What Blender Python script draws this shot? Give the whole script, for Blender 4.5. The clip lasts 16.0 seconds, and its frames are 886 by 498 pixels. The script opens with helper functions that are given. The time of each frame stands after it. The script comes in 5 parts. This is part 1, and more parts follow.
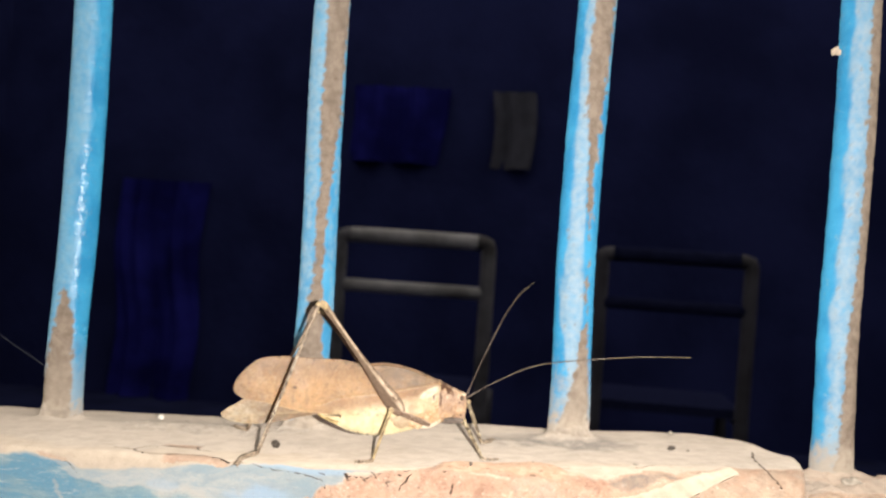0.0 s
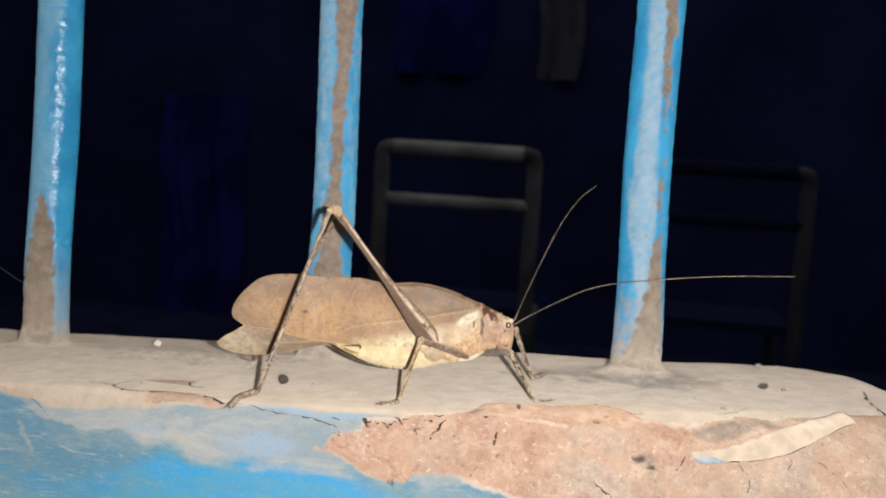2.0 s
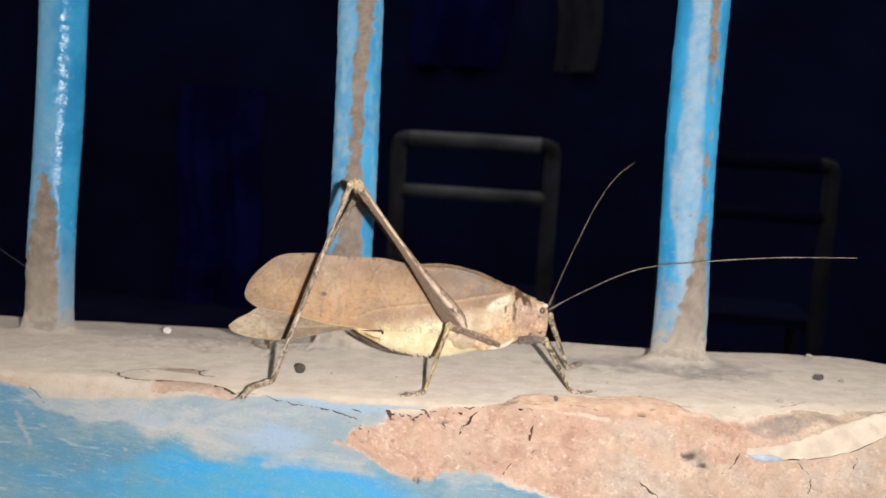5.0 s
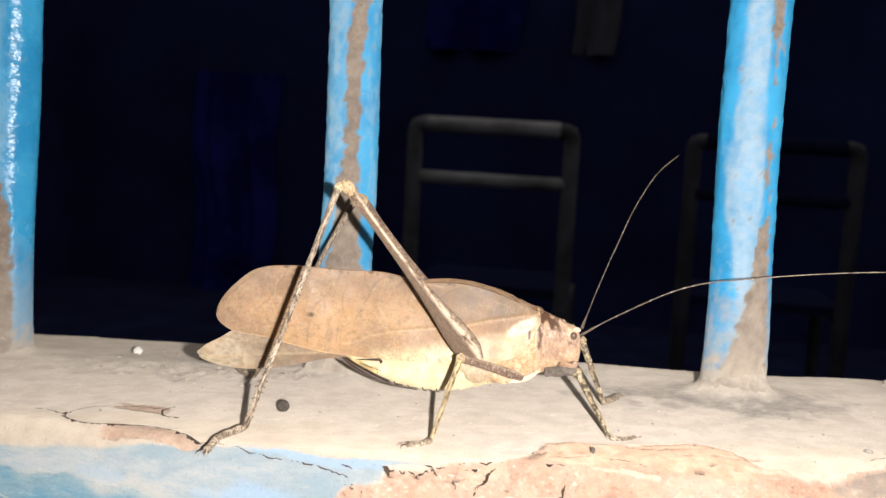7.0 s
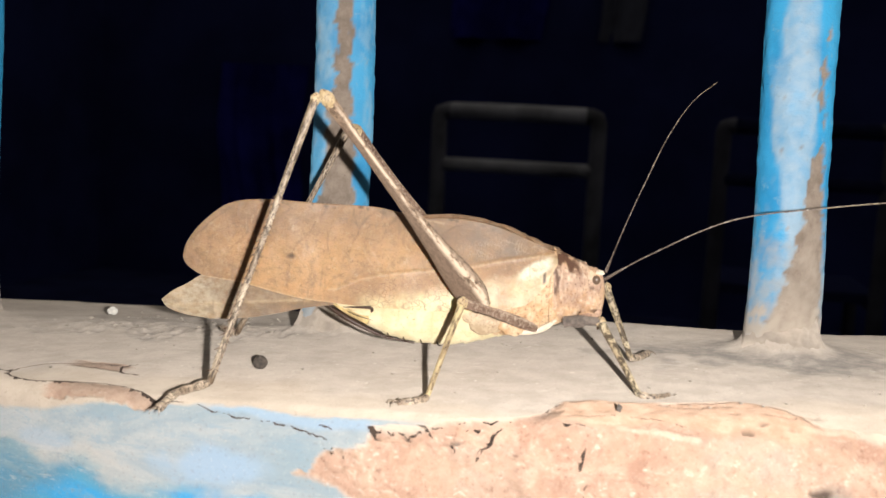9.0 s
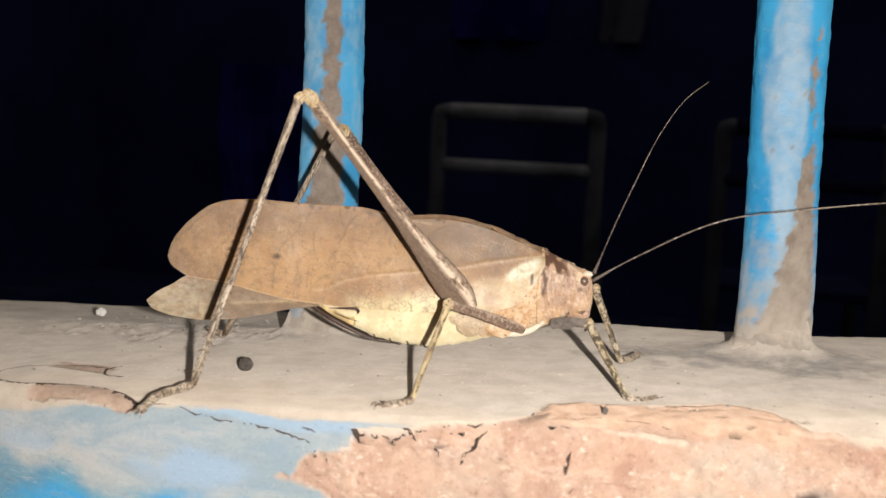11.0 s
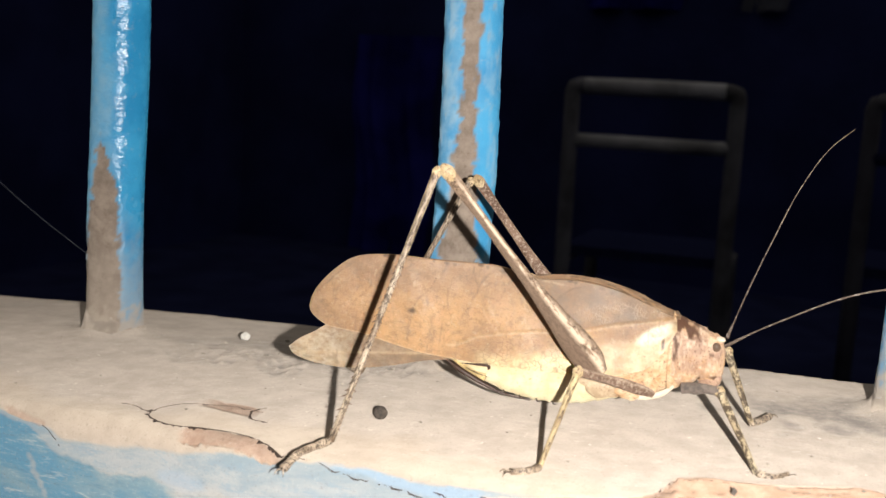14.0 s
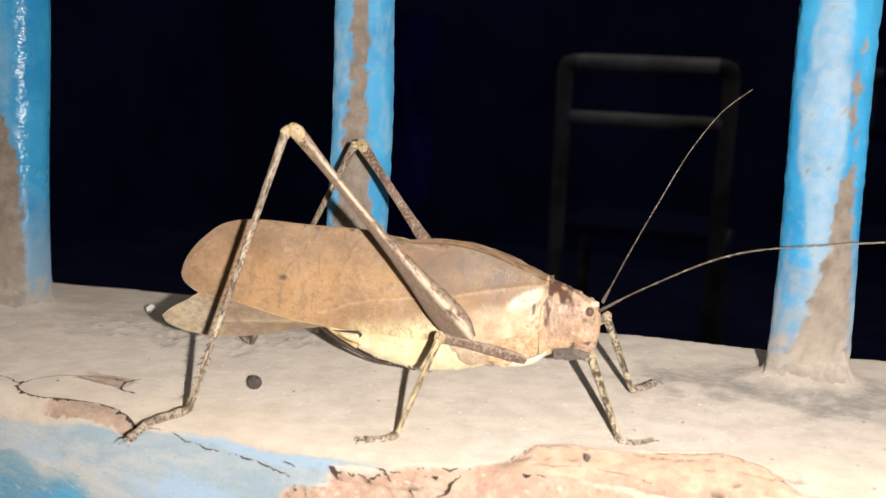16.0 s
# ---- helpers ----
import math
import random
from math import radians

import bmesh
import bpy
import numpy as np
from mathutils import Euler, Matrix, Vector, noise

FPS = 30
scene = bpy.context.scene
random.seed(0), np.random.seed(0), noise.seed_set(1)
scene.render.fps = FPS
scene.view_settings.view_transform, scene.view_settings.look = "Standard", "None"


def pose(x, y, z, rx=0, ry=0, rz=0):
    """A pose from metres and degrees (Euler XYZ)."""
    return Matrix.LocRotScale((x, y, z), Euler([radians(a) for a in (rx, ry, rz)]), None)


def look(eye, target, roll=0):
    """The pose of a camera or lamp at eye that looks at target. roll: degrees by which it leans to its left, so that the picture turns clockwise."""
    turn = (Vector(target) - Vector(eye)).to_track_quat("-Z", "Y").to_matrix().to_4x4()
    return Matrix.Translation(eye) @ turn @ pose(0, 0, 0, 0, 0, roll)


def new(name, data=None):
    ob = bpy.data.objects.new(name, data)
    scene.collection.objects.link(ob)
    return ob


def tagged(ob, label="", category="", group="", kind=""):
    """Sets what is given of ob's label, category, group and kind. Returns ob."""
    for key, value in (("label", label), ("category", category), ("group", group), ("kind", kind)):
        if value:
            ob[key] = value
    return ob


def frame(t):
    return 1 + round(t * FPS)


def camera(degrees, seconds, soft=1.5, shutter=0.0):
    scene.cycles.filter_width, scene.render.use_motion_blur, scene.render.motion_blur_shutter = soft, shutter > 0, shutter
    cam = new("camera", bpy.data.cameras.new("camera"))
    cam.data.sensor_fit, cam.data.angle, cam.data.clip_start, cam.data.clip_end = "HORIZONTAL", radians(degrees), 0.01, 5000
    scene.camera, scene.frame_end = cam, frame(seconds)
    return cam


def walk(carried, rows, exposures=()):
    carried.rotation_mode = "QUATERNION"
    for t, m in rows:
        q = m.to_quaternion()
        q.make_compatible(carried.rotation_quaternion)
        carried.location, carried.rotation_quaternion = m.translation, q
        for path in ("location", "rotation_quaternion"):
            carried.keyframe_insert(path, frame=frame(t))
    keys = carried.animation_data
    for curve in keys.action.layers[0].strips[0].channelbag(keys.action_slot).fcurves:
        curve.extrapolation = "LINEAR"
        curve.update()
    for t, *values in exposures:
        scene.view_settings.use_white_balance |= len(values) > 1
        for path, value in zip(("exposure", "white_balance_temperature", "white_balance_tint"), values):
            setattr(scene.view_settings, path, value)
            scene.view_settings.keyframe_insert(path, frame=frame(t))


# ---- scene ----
cam = camera(48.8, 16.0, soft=1.5)
cam.data.dof.use_dof = True              # a small phone lens, held close: the yard lies out of focus
cam.data.dof.focus_distance, cam.data.dof.aperture_fstop = 0.19, 36.0
PATH = [
    (0, (0.008, -0.004, 1.049), (-0.2347, 1.9811, 1.0974), 4.0),
    (0.5, (0.021, 0.022, 1.054), (-0.3130, 1.9938, 1.0333), 3.7),
    (1, (0.011, 0.029, 1.052), (-0.3459, 1.9944, 0.9617), 3.8),
    (1.5, (0.012, 0.042, 1.05), (-0.3183, 2.0079, 0.8975), 3.7),
    (2, (0.002, 0.054, 1.045), (-0.3188, 2.0242, 0.9136), 3.9),
    (2.5, (0.002, 0.06, 1.04), (-0.2974, 2.0322, 0.9011), 4.1),
    (3, (0.004, 0.062, 1.039), (-0.3307, 2.0285, 0.9000), 4.1),
    (3.5, (0.005, 0.062, 1.04), (-0.3377, 2.0266, 0.8982), 3.9),
    (4, (0.0, 0.067, 1.038), (-0.3329, 2.0340, 0.9021), 4.0),
    (4.5, (0.001, 0.069, 1.039), (-0.3334, 2.0360, 0.8998), 3.7),
    (5, (-0.004, 0.072, 1.04), (-0.3549, 2.0349, 0.8936), 3.9),
    (5.2, (-0.006, 0.074, 1.04), (-0.3638, 2.0359, 0.8912), 4.2),
    (7.3, (-0.01, 0.115, 1.043), (-0.3984, 2.0677, 0.8617), 3.6),
    (7.5, (-0.009, 0.116, 1.041), (-0.3913, 2.0715, 0.8632), 4.0),
    (8, (-0.014, 0.127, 1.034), (-0.4206, 2.0736, 0.8246), 3.3),
    (8.5, (-0.008, 0.138, 1.034), (-0.4029, 2.0902, 0.8539), 3.1),
    (9, (-0.01, 0.139, 1.03), (-0.4476, 2.0809, 0.8317), 3.1),
    (9.2, (-0.009, 0.139, 1.03), (-0.4452, 2.0796, 0.8286), 3.1),
    (11.3, (-0.008, 0.141, 1.03), (-0.4476, 2.0821, 0.8338), 3.1),
    (11.5, (-0.008, 0.141, 1.032), (-0.4448, 2.0825, 0.8340), 2.8),
    (12, (-0.003, 0.142, 1.033), (-0.4720, 2.0750, 0.8187), 3.0),
    (12.5, (-0.002, 0.138, 1.037), (-0.4787, 2.0684, 0.8258), 3.1),
    (13, (0.0, 0.129, 1.042), (-0.5526, 2.0378, 0.8145), 3.4),
    (13.5, (-0.004, 0.137, 1.047), (-0.5984, 2.0277, 0.7786), 3.9),
    (14, (-0.009, 0.139, 1.046), (-0.6949, 1.9990, 0.7703), 3.5),
    (14.5, (-0.007, 0.144, 1.044), (-0.6737, 2.0061, 0.7496), 3.5),
    (15, (-0.002, 0.146, 1.045), (-0.6628, 2.0136, 0.7668), 3.2),
    (15.5, (0.002, 0.153, 1.042), (-0.6272, 2.0255, 0.7305), 3.4),
    (16, (0.011, 0.151, 1.044), (-0.6750, 2.0023, 0.7277), 3.0),
]
EXPOSURES = [(0.0, 1.88, 6700, 10), (0.5, 1.28, 6700, 10), (1.0, 1.33, 6450, 10), (1.5, 0.97, 6450, 10), (2.5, 0.86, 6300, 10), (4.0, 0.76, 6250, 10), (5.2, 0.76, 6250, 10), (7.3, 0.76, 6350, 10), (7.6, 0.69, 6356, 10), (8.0, 0.37, 6400, 10), (8.5, 0.33, 6375, 10), (9.0, 0.18, 6386, 10), (11.3, -0.07, 6431, 10), (12.0, -0.02, 6434, 10), (12.5, 0.03, 6436, 10), (13.0, 0.27, 6438, 10), (13.5, 0.27, 6440, 10), (14.0, 0.33, 6442, 10), (14.5, 0.32, 6444, 10), (15.5, 0.19, 6448, 10), (16.0, 0.18, 6450, 10)]
walk(cam, [(t, look(eye, target, roll)) for t, eye, target, roll in PATH], EXPOSURES)

# ---- light -------------------------------------------------------------
TORCH = Matrix.Translation((0.0168, 0.0, 0.018))   # the lamp sits beside the lens
# even warm fill from every side, added to lift the lamp's black shadows
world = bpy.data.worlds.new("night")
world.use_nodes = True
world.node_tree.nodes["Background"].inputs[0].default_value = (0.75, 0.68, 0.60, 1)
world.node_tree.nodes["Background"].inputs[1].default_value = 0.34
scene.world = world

# ---- materials ---------------------------------------------------------


class Mat:
    """A node material with short calls for the nodes that all of them share."""

    def __init__(self, name, rough=0.6, metal=0.0, space="Object", chalky=0.5):
        self.m = bpy.data.materials.new(name)
        self.m.use_nodes = True
        self.t = self.m.node_tree
        self.bsdf = self.t.nodes["Principled BSDF"]
        self.bsdf.inputs["Roughness"].default_value = rough
        self.bsdf.inputs["Metallic"].default_value = metal
        self.bsdf.inputs["Diffuse Roughness"].default_value = chalky   # rough, dusty matter sends light back to the lamp
        self.co = self.node("ShaderNodeTexCoord").outputs[space]

    def node(self, kind):
        return self.t.nodes.new(kind)

    def link(self, a, b):
        if isinstance(a, (int, float)):
            b.default_value = a
        elif isinstance(a, tuple):
            b.default_value = (*a, 1) if len(a) == 3 else a
        else:
            self.t.links.new(a, b)

    def stretch(self, sx, sy, sz):
        n = self.node("ShaderNodeMapping")
        n.inputs["Scale"].default_value = (sx, sy, sz)
        self.link(self.co, n.inputs["Vector"])
        return n.outputs[0]

    def noise(self, scale, detail=4, rough=0.55, co=None, warp=0.0):
        n = self.node("ShaderNodeTexNoise")
        n.inputs["Scale"].default_value, n.inputs["Detail"].default_value = scale, detail
        n.inputs["Roughness"].default_value, n.inputs["Distortion"].default_value = rough, warp
        self.link(co or self.co, n.inputs["Vector"])
        return n.outputs["Fac"]

    def cells(self, scale, feature="DISTANCE_TO_EDGE", co=None):
        n = self.node("ShaderNodeTexVoronoi")
        n.feature = feature
        n.inputs["Scale"].default_value = scale
        self.link(co or self.co, n.inputs["Vector"])
        return n.outputs["Distance"]

    def attr(self, name):
        n = self.node("ShaderNodeAttribute")
        n.attribute_name = name
        return n.outputs["Fac"]

    def ramp(self, fac, a, b, lo=0.0, hi=1.0):
        n = self.node("ShaderNodeMapRange")
        n.interpolation_type = "SMOOTHSTEP"
        for k, v in zip(("From Min", "From Max", "To Min", "To Max"), (a, b, lo, hi)):
            n.inputs[k].default_value = v
        self.link(fac, n.inputs["Value"])
        return n.outputs[0]

    def math(self, op, a, b=0.0):
        n = self.node("ShaderNodeMath")
        n.operation = op
        self.link(a, n.inputs[0]), self.link(b, n.inputs[1])
        return n.outputs[0]

    def mix(self, fac, a, b, how="MIX"):
        n = self.node("ShaderNodeMix")
        n.data_type, n.blend_type = "RGBA", how
        self.link(fac, n.inputs[0]), self.link(a, n.inputs[6]), self.link(b, n.inputs[7])
        return n.outputs[2]

    def color(self, c):
        self.link(c, self.bsdf.inputs["Base Color"])
        return self

    def rough(self, r):
        self.link(r, self.bsdf.inputs["Roughness"])
        return self

    def bump(self, h, depth, strength=1.0):
        n = self.node("ShaderNodeBump")
        n.inputs["Distance"].default_value, n.inputs["Strength"].default_value = depth, strength
        self.link(h, n.inputs["Height"])
        if self.bsdf.inputs["Normal"].links:
            self.link(self.bsdf.inputs["Normal"].links[0].from_socket, n.inputs["Normal"])
        self.link(n.outputs[0], self.bsdf.inputs["Normal"])
        return self


def plain(name, c, rough=0.6, metal=0.0, vary=0.25, size=0.01, chalky=0.6, sheen=0.5):
    k = Mat(name, rough, metal, chalky=chalky)
    k.bsdf.inputs["Specular IOR Level"].default_value = sheen
    dark = tuple(v * (1 - vary) for v in c)
    light = tuple(min(1, v * (1 + vary)) for v in c)
    k.color(k.mix(k.ramp(k.noise(1 / size, 5), 0.3, 0.7), dark, light))
    k.bump(k.noise(6 / size, 3), size * 0.03, 0.5)
    return k.m


def sill_material():
    """Grey cement plaster, blue limewash and the bare brick and mortar under them, by the layers that the mesh carries."""
    k = Mat("weathered_plaster", 0.9, chalky=1.0)
    big, mid, fine = k.noise(28, 5, 0.6), k.noise(170, 5, 0.6), k.noise(1100, 4, 0.7)
    sand = k.noise(2600, 3, 0.7)
    cement = k.mix(k.ramp(mid, 0.3, 0.7), (0.43, 0.365, 0.303), (0.54, 0.465, 0.392))
    cement = k.mix(k.ramp(k.noise(75, 5, 0.65, k.stretch(0.6, 1.2, 1), 0.4), 0.52, 0.72, 0, 0.2), cement, (0.35, 0.30, 0.25))
    cement = k.mix(k.ramp(k.noise(420, 3), 0.6, 0.75, 0, 0.4), cement, (0.66, 0.60, 0.52))
    cement = k.mix(k.ramp(sand, 0.35, 0.75, 0, 0.35), cement, (0.36, 0.325, 0.275))
    cement = k.mix(k.ramp(k.noise(900, 2), 0.70, 0.75, 0, 0.5), cement, (0.24, 0.20, 0.165))
    cement = k.mix(k.ramp(k.noise(45, 6, 0.7, k.stretch(0.5, 1.3, 1), 0.6), 0.50, 0.66, 0, 0.15), cement, (0.56, 0.50, 0.43))
    cement = k.mix(k.ramp(k.noise(650, 2), 0.70, 0.76, 0, 0.8), cement, (0.72, 0.66, 0.57))
    cream = k.mix(k.ramp(mid, 0.3, 0.7), (0.445, 0.365, 0.285), (0.53, 0.447, 0.355))
    cement = k.mix(k.ramp(k.attr("edge"), 0.2, 0.9, 0, 0.75), cement, cream)
    grey = k.mix(k.ramp(k.noise(60, 6, 0.7, k.stretch(0.5, 1.6, 1.6), 0.5), 0.40, 0.62), (0.255, 0.315, 0.345), (0.385, 0.395, 0.39))
    grey = k.mix(k.ramp(k.noise(240, 6, 0.75, k.stretch(0.4, 1.6, 1.6), 0.4), 0.50, 0.66, 0, 0.65), grey, (0.23, 0.315, 0.37))
    grey = k.mix(k.attr("sky"), grey, (0.29, 0.385, 0.485))
    cement = k.mix(k.attr("haze"), cement, grey)
    clay = k.mix(k.ramp(mid, 0.3, 0.68), (0.37, 0.215, 0.15), (0.50, 0.325, 0.235))
    clay = k.mix(k.ramp(k.noise(55, 5, 0.6), 0.46, 0.62, 0, 0.7), clay, (0.46, 0.345, 0.265))
    clay = k.mix(k.ramp(k.noise(240, 6, 0.7), 0.50, 0.66, 0, 0.75), clay, (0.52, 0.375, 0.28))
    clay = k.mix(k.ramp(k.noise(500, 6, 0.8), 0.50, 0.70, 0, 0.55), clay, (0.29, 0.15, 0.095))
    mortar = k.mix(k.ramp(mid, 0.35, 0.7), (0.42, 0.313, 0.233), (0.56, 0.435, 0.33))
    mortar = k.mix(k.ramp(k.noise(90, 5), 0.48, 0.66, 0, 0.7), mortar, (0.50, 0.32, 0.225))
    mortar = k.mix(k.ramp(k.noise(600, 6, 0.8), 0.48, 0.68, 0, 0.65), mortar, (0.30, 0.205, 0.15))
    rubble = k.mix(k.attr("mortar"), clay, mortar)
    rubble = k.mix(k.ramp(k.noise(330, 4, 0.7), 0.69, 0.74, 0, 0.7), rubble, (0.19, 0.13, 0.095))
    rubble = k.mix(k.ramp(k.noise(300, 3), 0.68, 0.74, 0, 0.7), rubble, (0.64, 0.54, 0.44))
    brush = k.noise(75, 6, 0.65, k.stretch(0.5, 2, 2.2), 0.8)
    paint = k.mix(k.ramp(brush, 0.38, 0.60), (0.04, 0.305, 0.56), (0.085, 0.31, 0.45))
    paint = k.mix(k.ramp(k.noise(190, 6, 0.75, k.stretch(0.35, 2, 2), 0.5), 0.54, 0.70, 0, 0.65), paint, (0.21, 0.32, 0.40))
    paint = k.mix(k.ramp(k.noise(700, 4, 0.7), 0.64, 0.74, 0, 0.5), paint, (0.32, 0.40, 0.45))
    washed = k.mix(k.ramp(k.noise(60, 6, 0.7, k.stretch(0.5, 1.6, 1.6), 0.5), 0.42, 0.60), (0.105, 0.245, 0.345), (0.20, 0.295, 0.335))
    pale = k.mix(k.ramp(k.noise(80, 5, 0.65, k.stretch(0.5, 1.6, 1.6), 0.5), 0.42, 0.58), (0.31, 0.36, 0.385), (0.44, 0.43, 0.40))
    washed = k.mix(k.attr("wash"), washed, pale)
    washed = k.mix(k.attr("sky"), washed, (0.26, 0.39, 0.53))
    washed = k.mix(k.ramp(k.noise(330, 6, 0.75, k.stretch(0.3, 2, 2), 0.4), 0.55, 0.68, 0, 0.75), washed, (0.46, 0.46, 0.44))
    washed = k.mix(k.ramp(k.noise(210, 6, 0.75, k.stretch(0.35, 2, 2), 0.4), 0.56, 0.68, 0, 0.7), washed, (0.13, 0.23, 0.30))
    paint = k.mix(k.attr("fade"), paint, washed)
    streak = k.noise(800, 5, 0.75, k.stretch(0.3, 1.5, 1.5), 0.3)
    paint = k.mix(k.math("MULTIPLY", k.ramp(k.attr("fade"), 0, 1, 0.3, 1), k.ramp(streak, 0.55, 0.70, 0, 0.45)), paint, (0.45, 0.47, 0.46))
    paint = k.mix(k.math("MULTIPLY", k.ramp(k.attr("fade"), 0, 1, 0.3, 1), k.ramp(streak, 0.45, 0.32, 0, 0.45)), paint, (0.10, 0.17, 0.22))
    # rim: the terraces' lit crests and shaded feet, put into the colour
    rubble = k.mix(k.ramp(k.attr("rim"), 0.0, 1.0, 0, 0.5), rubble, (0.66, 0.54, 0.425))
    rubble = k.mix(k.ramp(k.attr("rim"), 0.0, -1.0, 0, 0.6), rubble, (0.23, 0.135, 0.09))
    cement = k.mix(k.attr("lip"), cement, (0.60, 0.475, 0.37))
    grain = k.noise(1000, 4, 0.75)
    rubble = k.mix(k.ramp(grain, 0.56, 0.68, 0, 0.5), rubble, (0.24, 0.145, 0.10))
    rubble = k.mix(k.ramp(grain, 0.43, 0.33, 0, 0.32), rubble, (0.68, 0.545, 0.43))
    rubble = k.mix(k.math("MULTIPLY", k.attr("mortar"), k.ramp(k.noise(48, 5, 0.6), 0.50, 0.62, 0, 0.6)), rubble, k.mix(k.ramp(k.noise(420, 4, 0.7), 0.4, 0.6), (0.36, 0.30, 0.25), (0.50, 0.43, 0.365)))
    rubble = k.mix(k.ramp(k.noise(520, 4, 0.65), 0.63, 0.70, 0, 0.6), rubble, (0.22, 0.13, 0.09))
    rubble = k.mix(k.ramp(k.noise(450, 3, 0.6, k.stretch(1, 1, 1.3)), 0.64, 0.70, 0, 0.6), rubble, (0.68, 0.56, 0.45))
    peach = k.mix(k.ramp(k.noise(300, 5, 0.7), 0.35, 0.65), (0.44, 0.285, 0.19), (0.55, 0.385, 0.275))
    rubble = k.mix(k.attr("worn"), rubble, peach)
    c = k.mix(k.attr("blue"), cement, paint)
    c = k.mix(k.attr("brick"), c, rubble)
    c = k.mix(k.ramp(big, 0.6, 0.85, 0, 0.2), c, (0.36, 0.29, 0.22))
    c = k.mix(k.math("MULTIPLY", k.attr("grime_shade"), k.ramp(k.noise(260, 5, 0.7), 0.3, 0.65, 0.35, 1.0)), c, (0.205, 0.185, 0.165))
    c = k.mix(k.attr("crack"), c, (0.05, 0.033, 0.024))
    c = k.mix(k.ramp(k.noise(1700, 3, 0.8), 0.56, 0.70, 0, 0.30), c, (0.17, 0.135, 0.105))
    c = k.mix(k.ramp(k.noise(1500, 3, 0.8, k.stretch(1.1, 1, 1)), 0.57, 0.70, 0, 0.16), c, (0.72, 0.66, 0.58))
    k.color(c)
    k.rough(k.mix(k.attr("blue"), (0.92, 0.92, 0.92), (0.62, 0.62, 0.62)))
    k.bump(k.math("MULTIPLY", k.noise(380, 7, 0.75, None, 0.3), k.math("MULTIPLY", k.ramp(k.attr("brick"), 0, 1, 0.14, 1.0), k.ramp(k.attr("worn"), 0.3, 0.85, 1.0, 0.12))), 0.0014, 0.8)
    k.bump(fine, 0.00026, 0.6)
    k.bump(k.noise(240, 5, 0.65), 0.0005, 0.3)
    return k.m


def bar_material():
    """Layers of blue enamel, chalky undercoat and bare dusty iron, by the layers that the mesh carries."""
    k = Mat("peeling_blue_enamel", 0.35)
    mid, fine = k.noise(230, 5, 0.65), k.noise(1300, 4, 0.65)
    blue = k.mix(k.ramp(k.noise(90, 4), 0.35, 0.65), (0.030, 0.27, 0.52), (0.055, 0.36, 0.62))
    blue = k.mix(k.ramp(k.noise(420, 5, 0.7), 0.57, 0.72, 0, 0.55), blue, (0.26, 0.40, 0.50))
    chalk = k.mix(k.ramp(mid, 0.35, 0.65), (0.29, 0.38, 0.47), (0.40, 0.455, 0.51))
    chalk = k.mix(k.ramp(k.noise(620, 4, 0.7), 0.6, 0.72, 0, 0.45), chalk, (0.24, 0.25, 0.26))
    chalk = k.mix(k.attr("glaze"), chalk, (0.15, 0.40, 0.58))
    iron = k.mix(k.ramp(mid, 0.3, 0.7), (0.20, 0.155, 0.12), (0.33, 0.265, 0.21))
    iron = k.mix(k.ramp(k.noise(520, 5, 0.7), 0.55, 0.72, 0, 0.6), iron, (0.145, 0.10, 0.075))
    c = k.mix(k.attr("fade"), blue, chalk)
    c = k.mix(k.attr("bare"), c, iron)
    c = k.mix(k.attr("dust"), c, (0.46, 0.39, 0.315))
    k.color(c)
    r = k.mix(k.math("MAXIMUM", k.attr("fade"), k.attr("dull")), (0.26, 0.26, 0.26), (0.66, 0.66, 0.66))
    r = k.mix(k.math("MAXIMUM", k.attr("bare"), k.attr("dust")), r, (0.9, 0.9, 0.9))
    k.rough(r)
    k.bump(k.noise(400, 3, 0.5, k.stretch(0.85, 0.85, 1.2)), 0.0009, 0.65)
    k.bump(fine, 0.00012, 0.4)
    return k.m


